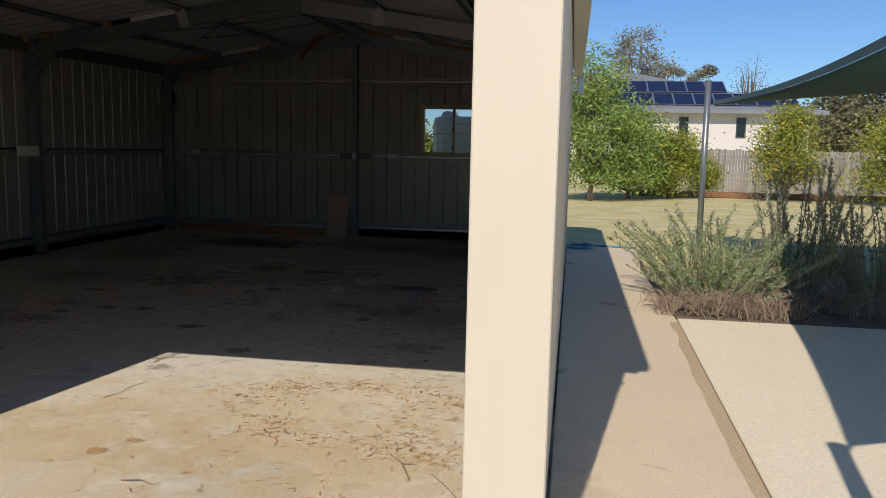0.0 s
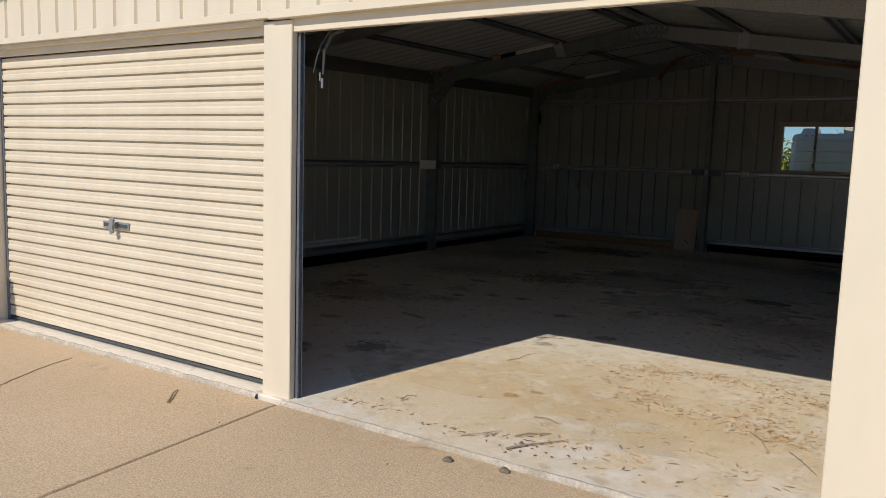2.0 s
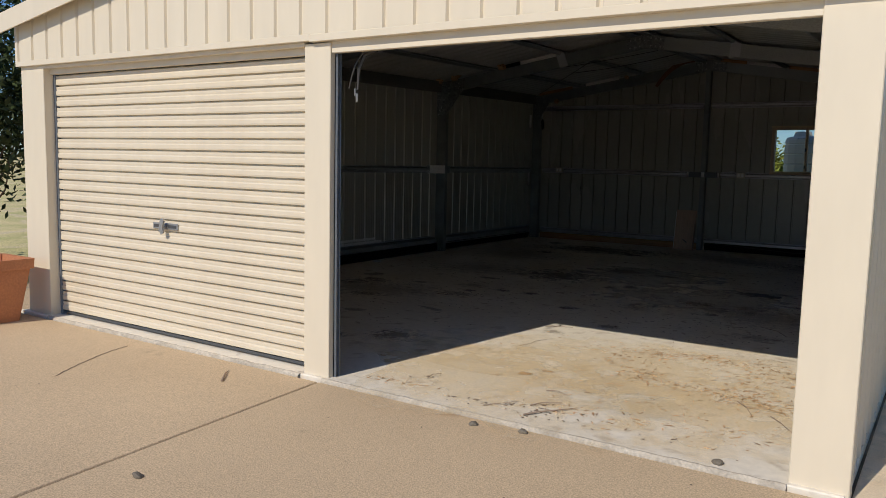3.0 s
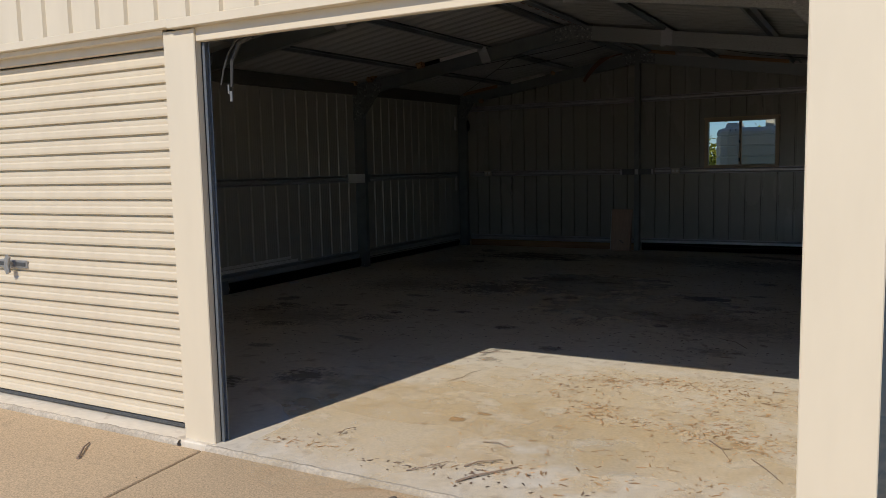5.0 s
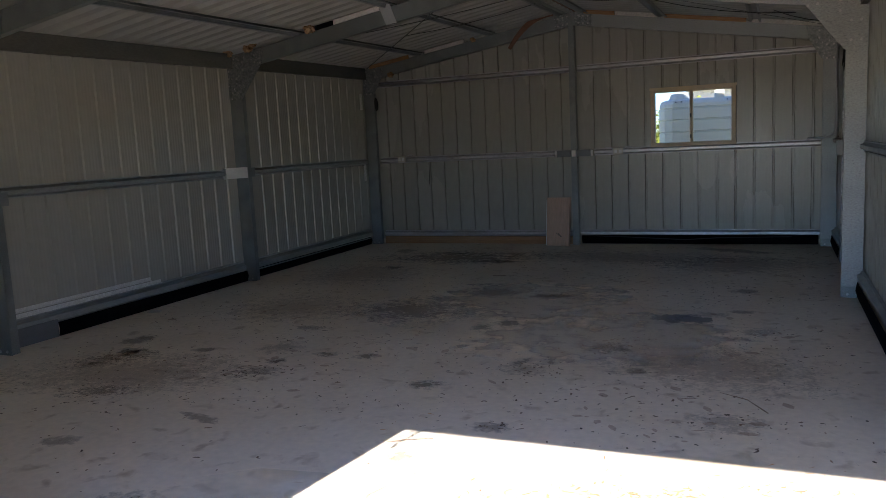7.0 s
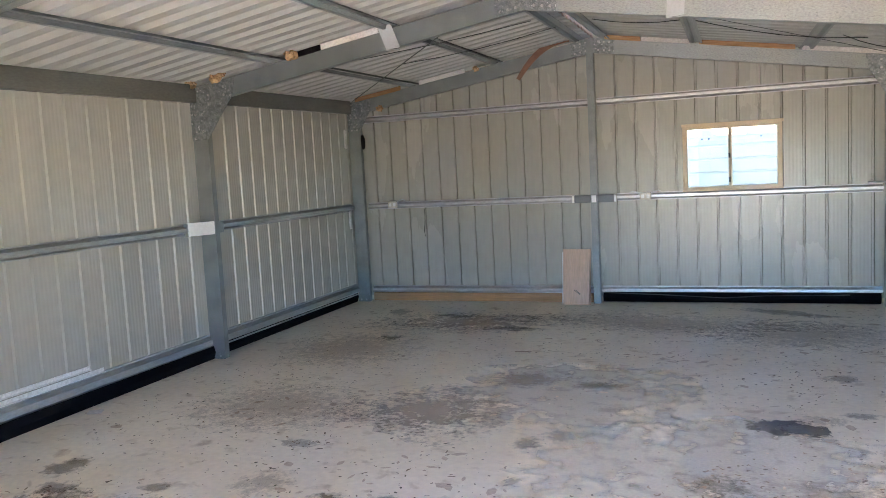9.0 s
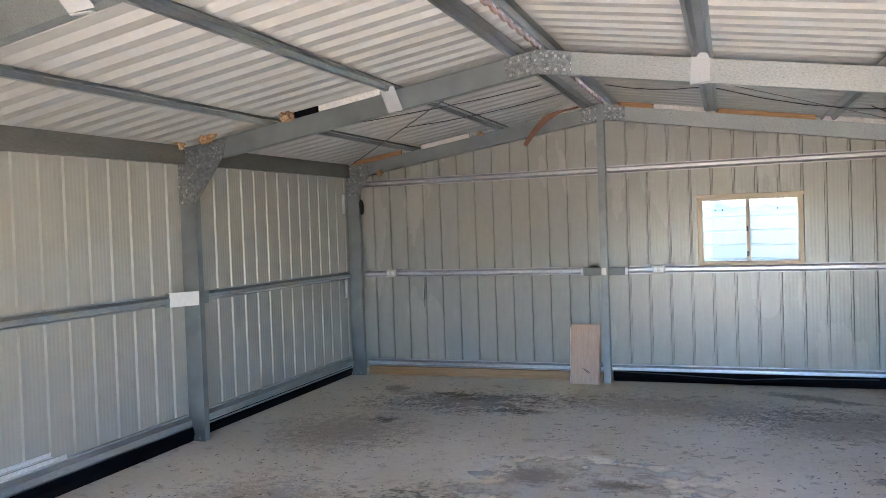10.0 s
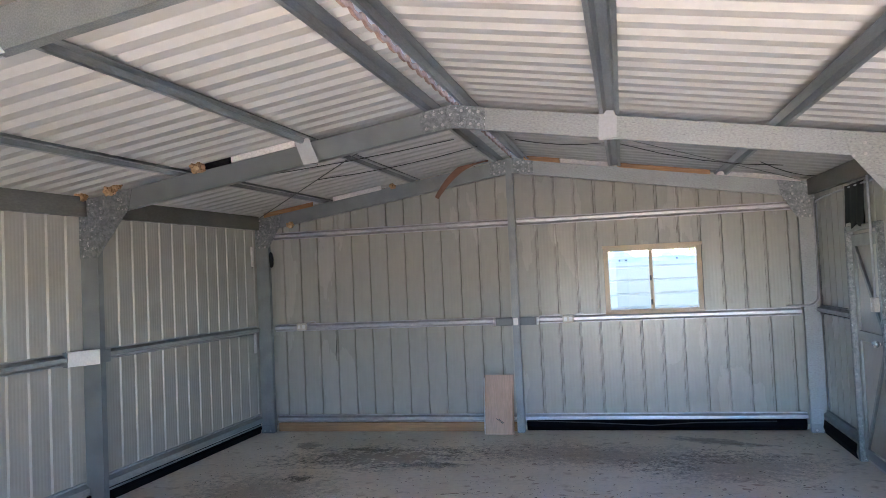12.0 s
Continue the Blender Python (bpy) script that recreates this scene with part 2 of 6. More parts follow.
MARK_GREY = stained(surface("grey_floor_mark", (0.40, 0.355, 0.30), 0.7, second=(0.46, 0.41, 0.35), scale=10, amount=0.9), strength=0.5)
MARK_RUST = stained(surface("orange_floor_mark", (0.60, 0.36, 0.15), 0.75, second=(0.58, 0.42, 0.24), scale=9, amount=0.9), strength=0.8, cut=0.5)
SHRED = surface("rust_brown_shreds", (0.44, 0.265, 0.13), 0.85, second=(0.60, 0.42, 0.24), scale=4, amount=0.9, island=0.4)
DARK_SHRED = surface("dark_brown_shreds", (0.14, 0.10, 0.075), 0.85, second=(0.24, 0.17, 0.12), scale=4, amount=0.9, island=0.4)
LITTER = surface("dry_leaf_litter", (0.58, 0.37, 0.20), 0.85, second=(0.36, 0.225, 0.12), scale=3, amount=0.8, island=0.5)
GRIT = surface("dark_grit", (0.10, 0.085, 0.065), 0.85, second=(0.17, 0.15, 0.12), scale=3, island=0.5)
PALE_CHIP = surface("pale_chips", (0.7, 0.68, 0.64), 0.7, island=0.2)
LAWN = surface("dry_lawn", (0.74, 0.62, 0.33), 0.95, second=(0.50, 0.48, 0.20), scale=1.4, amount=0.85, fine=38, fine_amount=0.35, spots=(0.70, 0.59, 0.36), spot_scale=1.3, spot_cut=0.57, bump=0.6, bump_scale=60, spec=0.1)
BED = surface("mulch_bed", (0.27, 0.21, 0.155), 0.95, second=(0.17, 0.13, 0.10), scale=5, amount=0.8, fine=45, fine_amount=0.3, bump=0.5, bump_scale=40)
SOIL = surface("red_brown_soil", (0.30, 0.15, 0.075), 0.95, second=(0.20, 0.11, 0.06), scale=3, amount=0.8, fine=50, fine_amount=0.25, bump=0.4, bump_scale=50)
BARK = surface("grey_brown_bark", (0.19, 0.14, 0.10), 0.9, second=(0.11, 0.08, 0.06), scale=8, bump=0.4, bump_scale=30, stretch=(3, 3, 0.6))
TWIG = surface("dry_twigs", (0.36, 0.27, 0.20), 0.9, second=(0.20, 0.145, 0.11), scale=6, island=0.35)
ROSEMARY = leafy("rosemary_leaves", (0.25, 0.33, 0.14), (0.38, 0.44, 0.24))
ROSEMARY_TIP = leafy("grey_purple_tips", (0.30, 0.27, 0.25), (0.22, 0.22, 0.17))
CITRUS = leafy("citrus_leaves", (0.22, 0.26, 0.04), (0.40, 0.39, 0.07))
BRIGHT_LEAF = leafy("fresh_green_leaves", (0.20, 0.30, 0.06), (0.33, 0.40, 0.10))
GUM = leafy("gum_leaves", (0.21, 0.205, 0.14), (0.30, 0.26, 0.19))
HILL_LEAF = leafy("olive_hill_leaves", (0.15, 0.145, 0.07), (0.22, 0.19, 0.11))
HEDGE_LEAF = leafy("dark_hedge_leaves", (0.035, 0.06, 0.02), (0.07, 0.09, 0.03))
FRUIT = surface("yellow_citrus_fruit", (0.75, 0.50, 0.03), 0.5, second=(0.72, 0.40, 0.02), island=0.15)
TERRACOTTA = surface("terracotta", (0.50, 0.205, 0.095), 0.8, second=(0.42, 0.17, 0.08), scale=6, fine_amount=0.1, bump=0.1)
TANK = surface("cream_poly_tank", (0.74, 0.69, 0.58), 0.5, second=(0.68, 0.63, 0.53), scale=2, fine_amount=0.03)
FENCE = surface("weathered_grey_paling", (0.33, 0.30, 0.275), 0.9, second=(0.22, 0.20, 0.18), scale=5, fine=30, per_object=0.2, stretch=(3, 3, 0.4), bump=0.2)
HOUSE_WALL = surface("pale_house_render", (0.76, 0.70, 0.66), 0.8, second=(0.70, 0.64, 0.60), scale=0.8)
HOUSE_ROOF = surface("grey_house_roof", (0.24, 0.26, 0.285), 0.5, second=(0.20, 0.22, 0.24), scale=1.2, micro=0.3, micro_axis="X", micro_scale=3.0)
DARK_GLASS = surface("dark_window_glass", (0.015, 0.018, 0.02), 0.08, fine_amount=0.0)
SOLAR = surface("solar_glass", (0.016, 0.022, 0.06), 0.12, second=(0.02, 0.03, 0.08), scale=2)
ALU = surface("pale_aluminium", (0.62, 0.63, 0.65), 0.35, 0.8)
SAIL = surface("dark_green_shade_cloth", (0.014, 0.085, 0.075), 0.8, second=(0.02, 0.10, 0.09), scale=3, fine=160, fine_amount=0.2)
# Lighter cloth colour that paints the sail's sunlit top surface.
SAIL_SUNLIT = surface("sunlit_grey_green_cloth", (0.17, 0.25, 0.235), 0.8, second=(0.13, 0.21, 0.195), fine=120)
HOSE = surface("blue_garden_hose", (0.03, 0.24, 0.42), 0.4)
CHROME = surface("chrome", (0.8, 0.8, 0.8), 0.15, 1.0, fine_amount=0.0)
PADLOCK = surface("worn_lock_steel", (0.42, 0.42, 0.42), 0.45, 0.6, second=(0.25, 0.25, 0.25), scale=20)
DARK_PRINT = surface("grey_print", (0.25, 0.25, 0.27), 0.8)
PAPER_WHITE = surface("white_label_paper", (0.78, 0.78, 0.77), 0.7)

GLASS = bpy.data.materials.new("window_glass")
GLASS.use_nodes = True
gb = GLASS.node_tree.nodes["Principled BSDF"]
gb.inputs["Base Color"].default_value = (0.58, 0.62, 0.64, 1)
gb.inputs["Roughness"].default_value, gb.inputs["Transmission Weight"].default_value, gb.inputs["IOR"].default_value = 0.0, 1.0, 1.05


# ---- mesh helpers ----
def finish(name, data, material, parent=None, label="", smooth=False):
    ob = new(name, data)
    data.materials.append(material)
    if smooth:
        data.shade_smooth()
    if parent:
        ob.parent = parent
    if label:
        ob["label"] = label
    return ob


def part(name, bm, material, parent=None, label="", smooth=False):
    data = bpy.data.meshes.new(name)
    bm.to_mesh(data)
    bm.free()
    return finish(name, data, material, parent, label, smooth)


def raw(name, verts, faces, material, parent=None, label="", smooth=False):
    data = bpy.data.meshes.new(name)
    data.from_pydata([tuple(v) for v in verts], [], [tuple(f) for f in faces])
    data.update()
    return finish(name, data, material, parent, label, smooth)


def thing(name, label, category, place=(0, 0, 0), group="", kind=""):
    ob = new(name)
    ob.location = place
    ob.empty_display_size = 0.1
    return tagged(ob, label, category, group, kind)


def box(bm, lo, hi, bevel=0.0):
    vs = bmesh.ops.create_cube(bm, size=1)["verts"]
    c = [(a + b) / 2 for a, b in zip(lo, hi)]
    s = [b - a for a, b in zip(lo, hi)]
    for v in vs:
        v.co = Vector((c[i] + v.co[i] * s[i] for i in range(3)))
    if bevel:
        es = list({e for v in vs for e in v.link_edges})
        bmesh.ops.bevel(bm, geom=es, offset=bevel, segments=1, affect="EDGES")
    return bm


def boxes(*items, bevel=0.0):
    bm = bmesh.new()
    for lo, hi in items:
        box(bm, lo, hi, bevel)
    return bm


def extrude(bm, outline, start, along, u, v):
    """A closed outline of (u, v) pairs swept from start by the vector along."""
    start, along, u, v = Vector(start), Vector(along), Vector(u), Vector(v)
    a = [bm.verts.new(start + u * p + v * q) for p, q in outline]
    b = [bm.verts.new(start + along + u * p + v * q) for p, q in outline]
    n = len(outline)
    for i in range(n):
        bm.faces.new((a[i], a[(i + 1) % n], b[(i + 1) % n], b[i]))
    bm.faces.new(a[::-1])
    bm.faces.new(b)
    bmesh.ops.recalc_face_normals(bm, faces=bm.faces)
    return bm


def channel(depth, flange, lip=0.016, t=0.0035):
    """Outline of a lipped C section: web on v = 0, flanges towards +v, centred on u."""
    h = depth / 2
    return [(-h, 0), (h, 0), (h, flange), (h - lip, flange), (h - lip, flange - t), (h - t, flange - t), (h - t, t),
            (-h + t, t), (-h + t, flange - t), (-h + lip, flange - t), (-h + lip, flange), (-h, flange)]


def top_hat(width, height, foot=0.022, t=0.003):
    """Outline of a top-hat section: crown at v = height, feet on v = 0."""
    w = width / 2
    c = w - 0.018
    return [(-w - foot, 0), (-w, 0), (-c, height - t), (c, height - t), (w, 0), (w + foot, 0), (w + foot, t), (w + t, t),
            (c + t, height), (-c - t, height), (-w - t, t), (-w - foot, t)]


def lipped_rail(width, height, t=0.003):
    """Outline of a girt: a narrow raised crown between steep flanks, with a flat foot on each side."""
    w = width / 2
    c, g = w * 0.34, w * 0.80
    return [(-w, 0), (w, 0), (w, 0.026), (g, 0.026), (g, t), (c, height), (-c, height), (-g, t), (-g, 0.026), (-w, 0.026)]


def tube(bm, points, radius, sides=8, taper=1.0):
    points = [Vector(p) for p in points]
    rings = []
    n = len(points)
    for i, p in enumerate(points):
        d = (points[min(i + 1, n - 1)] - points[max(i - 1, 0)]).normalized()
        s = d.cross(Vector((0, 0, 1)))
        s = s.normalized() if s.length > 1e-4 else Vector((1, 0, 0))
        w = s.cross(d)
        r = radius * (1 + (taper - 1) * i / max(1, n - 1))
        rings.append([bm.verts.new(p + (s * math.cos(k * math.tau / sides) + w * math.sin(k * math.tau / sides)) * r) for k in range(sides)])
    for a, b in zip(rings, rings[1:]):
        for k in range(sides):
            bm.faces.new((a[k], a[(k + 1) % sides], b[(k + 1) % sides], b[k]))
    bm.faces.new(rings[0][::-1])
    bm.faces.new(rings[-1])
    return bm


def plate(bm, outline, y0, y1):
    """A plate in the xz plane between two depths."""
    return extrude(bm, outline, (0, y0, 0), (0, y1 - y0, 0), (1, 0, 0), (0, 0, 1))


def ribbed(u0, u1, pitch, phase, rib=0.014, deep=0.018, slope=0.012):
    """Stations (u, offset) across a sheet with ribs that stand out by deep."""
    pts = [(u0, 0.0)]
    k = math.ceil((u0 + rib - phase) / pitch)
    while phase + k * pitch + rib / 2 + slope < u1:
        c = phase + k * pitch
        pts += [(c - rib / 2 - slope, 0), (c - rib / 2, deep), (c + rib / 2, deep), (c + rib / 2 + slope, 0)]
        k += 1
    return pts + [(u1, 0.0)]


def sheet(name, stations, low, high, put, material, holes=(), thick=0.004, parent=None):
    """Vertical cladding from low to high(u); put(u, offset, z) gives the place. holes: (u0, u1, z0, z1)."""
    us = sorted({u for u, _ in stations} | {h for q in holes for h in q[:2]})
    off = np.interp(us, [p[0] for p in stations], [p[1] for p in stations])
    verts, faces = [], []
    for layer in (0.0, thick):
        for a, b, da, db in zip(us, us[1:], off, off[1:]):
            spans = [(low, low, high(a), high(b))]
            for h0, h1, z0, z1 in holes:
                if a >= h0 - 1e-6 and b <= h1 + 1e-6:
                    spans = [(low, low, z0, z0), (z1, z1, high(a), high(b))]
            for la, lb, ha, hb in spans:
                if ha - la < 1e-4 and hb - lb < 1e-4:
                    continue
                k = len(verts)
                verts += [put(a, da + layer, la), put(b, db + layer, lb), put(b, db + layer, hb), put(a, da + layer, ha)]
                faces.append((k, k + 1, k + 2, k + 3) if layer else (k + 3, k + 2, k + 1, k))
    return raw(name, verts, faces, material, parent)


# ---- plan of the shed, metres ----
XL, XR, XC = -6.012, 0.08, -2.9425     # inner faces of the side cladding, ridge line
YF, YB = 2.30, 11.51                   # front face, inner face of the rear cladding
POST_L, POST_R = -5.99, 0.07           # outer sides of the portal posts
POSTS_L = (-5.95, -6.005, -5.985)       # the closed side's posts stand a little out of line
PORTALS = (5.27, 8.35, 11.35)
PITCH = 0.158


def rafter_top(x, y):
    return 2.912 + 0.0165 * (y - 8.35) - PITCH * abs(x - XC)


def roof_under(x, y):
    return rafter_top(x, y) + 0.036


# ---- ground and paving ----
ground = tagged(raw("ground", [(-400, -400, -0.075), (400, -400, -0.075), (400, 600, -0.075), (-400, 600, -0.075)], [(0, 1, 2, 3)], LAWN),
                "dry patchy straw-green lawn reaching to the fence", "lawn", kind="structure")


def slab(name, corners, low, high, material, parent=None):
    bm = bmesh.new()
    vs = [bm.verts.new((x, y, low)) for x, y in corners]
    f = bm.faces.new(vs)
    r = bmesh.ops.extrude_face_region(bm, geom=[f])
    for v in r["geom"]:
        if isinstance(v, bmesh.types.BMVert):
            v.co.z = high
    bmesh.ops.recalc_face_normals(bm, faces=bm.faces)
    top = [e for e in bm.edges if all(abs(v.co.z - high) < 1e-6 for v in e.verts)]
    bmesh.ops.bevel(bm, geom=top, offset=0.006, segments=1, affect="EDGES")
    return part(name, bm, material, parent)


floor = slab("floor", [(XL - 0.06, YF - 0.03), (XR + 0.06, YF - 0.03), (XR + 0.06, YB + 0.06), (XL - 0.06, YB + 0.06)], -0.10, 0.0, FLOOR)
tagged(floor, "dusty grey concrete shed floor with dark flecks and stains", "floor", kind="structure")
sill = thing("door_sill", "rough pale concrete lip along the shed front", "sill", kind="structure")
rng = random.Random(5)
for x0, x1, name in ((-5.66, -2.87, "sill_edge"), (-2.69, -0.08, "sill_edge")):
    verts, faces = [], []
    n = 70
    for i in range(n + 1):
        x = x0 + (x1 - x0) * i / n
        w = rng.uniform(-0.007, 0.007)
        h = rng.uniform(-0.006, 0.004)
        verts += [(x, YF - 0.054 + w, -0.036), (x, YF - 0.046 + w, -0.010 + h * 0.5), (x, YF - 0.034 + w * 0.7, 0.0012), (x, YF - 0.022 + w, 0.0010)]
        if i:
            k = 4 * i
            faces += [(k - 4 + j, k - 3 + j, k + 1 + j, k + j) for j in range(3)]
    raw(name, verts, faces, EDGE, sill)

pavement = thing("pavement", "tan exposed concrete apron in front of the shed", "pavement", kind="structure")
slab("slab", [(-14, -14), (-1.36, -14), (-2.705, YF - 0.055), (-14, YF - 0.055)], -0.14, -0.018, APRON, pavement)
slab("slab", [(-1.347, -14), (0.10, -14), (0.10, YF - 0.055), (-2.692, YF - 0.055)], -0.14, -0.017, APRON, pavement)
slab("slab", [(-14, YF - 0.045), (XL - 0.075, YF - 0.045), (XL - 0.075, 3.1), (-14, 3.1)], -0.14, -0.019, APRON, pavement)
side = thing("pavement_1", "grey-tan concrete path beside the shed wall", "path", kind="structure")
slab("slab", [(0.112, -14), (0.95, -14), (1.0, 2.5), (1.083, 6.72), (1.03, 9.3), (1.12, 11.6), (XR + 0.07, 11.75), (XR + 0.075, 2.3), (0.112, 2.2)], -0.14, -0.034, SIDE_PATH, side)
paving = thing("pavement_2", "pale cream concrete slab beside the garden bed", "paving", kind="structure")
slab("slab", [(0.958, -14), (7.5, -14), (7.5, 6.75), (1.092, 6.75), (1.008, 2.5)], -0.14, -0.028, PALE_SLAB, paving)
part("joint_dirt", boxes(((-14, -14, -0.12), (7.5, YF - 0.03, -0.046)), ((XR + 0.06, 2.0, -0.12), (1.1, 11.5, -0.047))), JOINT, pavement)
# damp sand washed along the joint
verts, faces = [], []
rng = random.Random(8)
for i in range(41):
    y = -1 + 7.6 * i / 40
    w = 0.07 + 0.05 * noise.noise((y * 1.7, 3, 0)) + rng.uniform(-0.008, 0.008)
    e = 0.999 + 0.0197 * (y - 2.5)
    verts += [(e - w, y, -0.0325), (e, y, -0.031)]
    if i:
        faces.append((2 * i - 2, 2 * i - 1, 2 * i + 1, 2 * i))
tagged(raw("sand_streak", verts, faces, APRON), "damp tan sand washed along the path joint", "sand", kind="stuff")
tagged(raw("garden_bed", [(1.0, 6.78, -0.05), (7.5, 6.78, -0.05), (7.5, 10.2, -0.05), (1.15, 9.6, -0.05)], [(0, 1, 2, 3)], BED),
       "bare brown soil under the rosemary bushes", "garden bed", kind="structure")

# ---- shed shell ----
RIB = 0.2095
wall_left = sheet("wall_left", ribbed(YF + 0.03, YB + 0.02, RIB, 8.193, rib=0.007, deep=0.014, slope=0.010), 0.11, lambda u: roof_under(XL, u) - 0.004,
                  lambda u, d, z: (XL - d, u, z), LINING_Y)
tagged(wall_left, "grey ribbed steel cladding along the shed's closed side", "wall", kind="structure")
DOOR = (9.38, 10.16, 0.0, 1.93)
wall_right = sheet("wall_right", ribbed(YF + 0.03, YB + 0.02, RIB, 8.05, rib=0.007, deep=0.014, slope=0.010), 0.06, lambda u: roof_under(XR, u) - 0.004,
                   lambda u, d, z: (XR + d, u, z), LINING_Y, holes=[(DOOR[0], DOOR[1], 0.06, DOOR[3])])
tagged(wall_right, "grey ribbed steel cladding with a side door opening", "wall", kind="structure")
outer_right = sheet("wall_right_outside", ribbed(YF + 0.05, YB + 0.05, RIB, 8.05, deep=0.024), -0.03, lambda u: roof_under(XR, u) + 0.017,
                    lambda u, d, z: (XR + 0.034 + d, u, z), CREAM, holes=[(DOOR[0], DOOR[1], -0.03, DOOR[3])])
tagged(outer_right, "cream ribbed steel cladding of the shed's outer side", "wall", kind="structure")
outer_left = sheet("wall_left_outside", ribbed(YF + 0.05, YB + 0.05, RIB, 8.12, deep=0.012), -0.03, lambda u: roof_under(XL, u) - 0.002,
                   lambda u, d, z: (XL - 0.034 - d, u, z), CREAM)
tagged(outer_left, "cream ribbed steel cladding of the shed's far side", "wall", kind="structure")
WIN = (-2.008, -1.033, 1.249, 1.930)
wall_rear = sheet("wall_rear", ribbed(XL, XC, 0.2128, -1.236, 0.018, 0.026, 0.006)[:-1] + [(XC, 0.0)] + ribbed(XC, XR, 0.2128, -1.236, 0.018, 0.026, 0.006)[1:], 0.06, lambda u: roof_under(u, YB) + max(0.0, 0.05 - 0.25 * abs(u - XC)),
                  lambda u, d, z: (u, YB + d, z), LINING, holes=[WIN])
tagged(wall_rear, "grey ribbed steel rear wall with a small sliding window", "wall", kind="structure")
outer_rear = sheet("wall_rear_outside", ribbed(XL - 0.03, XR + 0.03, 0.2095, -1.245, deep=0.02), -0.03, lambda u: roof_under(u, YB) + max(0.0, 0.05 - 0.25 * abs(u - XC)),
                   lambda u, d, z: (u, YB + 0.034 + d, z), CREAM, holes=[WIN])
tagged(outer_rear, "cream ribbed steel cladding of the shed's rear", "wall", kind="structure")

# roof: trapezoidal sheeting whose ribs run down each slope
stations = []
y = YF - 0.10
RP = 0.196
while y < YB + 0.12:
    stations += [(y, 0.0), (y + 0.086, 0.0), (y + 0.116, 0.028), (y + 0.152, 0.028)]
    y += RP
verts, faces = [], []
for sgn, far in ((-1, XL - 0.07), (1, XR + 0.11)):
    near = XC + sgn * (0.018 if sgn < 0 else 0.06)
    for layer in (0.0, 0.005):
        k0 = len(verts)
        for i, (yy, up) in enumerate(stations):
            for x in (near, (near + far) / 2, far):
                verts.append((x, yy, roof_under(x, yy) + up + layer))
            if i:
                k = k0 + 3 * i
                for j in range(2):
                    f = (k - 3 + j, k - 2 + j, k + 1 + j, k + j)
                    faces.append(f if (layer > 0) != (sgn < 0) else f[::-1])
ceiling = tagged(raw("ceiling", verts, faces, ROOFING), "pale ribbed steel roof sheeting seen from beneath", "roof", kind="structure")
verts = []
for yy in (YF - 0.1, YB + 0.12):
    z = roof_under(XC, yy)
    verts += [(XC - 0.19, yy, z + 0.034), (XC, yy, z + 0.074), (XC + 0.19, yy, z + 0.034)]
tagged(raw("trim_ridge", verts, [(0, 1, 4, 3), (1, 2, 5, 4)], ROOFING), "pale folded ridge capping along the roof", "ridge cap", kind="structure")

# foam closure, cut to the ribs, along the sheets' ends at the ridge
verts, faces = [], []
for i, (yy, up) in enumerate(stations):
    z = roof_under(XC - 0.018, yy) + up
    dip = -0.014 if up else 0.004
    for x in (XC - 0.022, XC - 0.004):
        verts += [(x, yy, z - 0.012 + dip * 0.6), (x, yy, z + 0.016 + dip * 0.2)]
    if i:
        k = 4 * i
        faces += [(k - 4, k - 3, k + 1, k), (k - 2, k + 2, k + 3, k - 1), (k - 4, k, k + 2, k - 2), (k - 3, k - 1, k + 3, k + 1)]
tagged(raw("trim_ridge_closure", verts, faces, CLOSURE), "pinkish-brown scalloped foam closure along the ridge", "closure strip", kind="structure")

# front: pillars, gable cladding, flashings
front = thing("wall_front", "cream steel shed front with gable cladding and pillars", "wall", kind="structure")
def folded_pillar(x0, x1, z1, left_return, right_return):
    bm = boxes(((x0, YF, -0.036), (x1, YF + 0.012, z1)), bevel=0.004)
    box(bm, (x0, YF + 0.004, -0.036), (x0 + 0.010, YF + left_return, z1), 0.003)
    box(bm, (x1 - 0.010, YF + 0.004, -0.036), (x1, YF + right_return, z1), 0.003)
    return part("pillar", bm, CREAM, front)
folded_pillar(-5.99, -5.668, 2.03, 0.12, 0.13)
folded_pillar(-2.868, -2.664, 1.985, 0.11, 0.05)
folded_pillar(-0.080, 0.152, 2.32, 0.13, 0.10)
gable = sheet("gable_sheet", ribbed(XL - 0.035, 0.13, 0.2075, -4.337, rib=0.016, deep=0.018, slope=0.010), 2.0,
              lambda u: roof_under(u, YF) - 0.004, lambda u, d, z: (u, YF - 0.012 + d * 0.9, z), CREAM, parent=front)
# ledge flashing under the gable sheet, stepping at the middle pillar
part("flashing", boxes(((-6.0, YF - 0.034, 1.996), (-2.80, YF + 0.02, 2.014)), ((-6.0, YF - 0.034, 2.010), (-2.80, YF - 0.026, 2.036)),
                       ((-2.80, YF - 0.036, 1.990), (0.16, YF + 0.02, 2.008)), ((-2.80, YF - 0.036, 2.004), (0.16, YF - 0.028, 2.032)), bevel=0.002), CREAM, front)
part("lintel", boxes(((-2.69, YF + 0.012, 1.925), (-0.075, YF + 0.05, 1.992)), ((-5.668, YF + 0.05, 1.93), (-2.868, YF + 0.09, 1.998)), bevel=0.003), CREAM, front)
part("soffit", boxes(((-5.668, YF + 0.0, 1.972), (-2.868, YF + 0.10, 1.995))), CREAM, front)
part("header", boxes(((XL, YF + 0.07, 2.0), (XR, YF + 0.10, 2.34))), GALV, front, "galvanised beam over the doors")
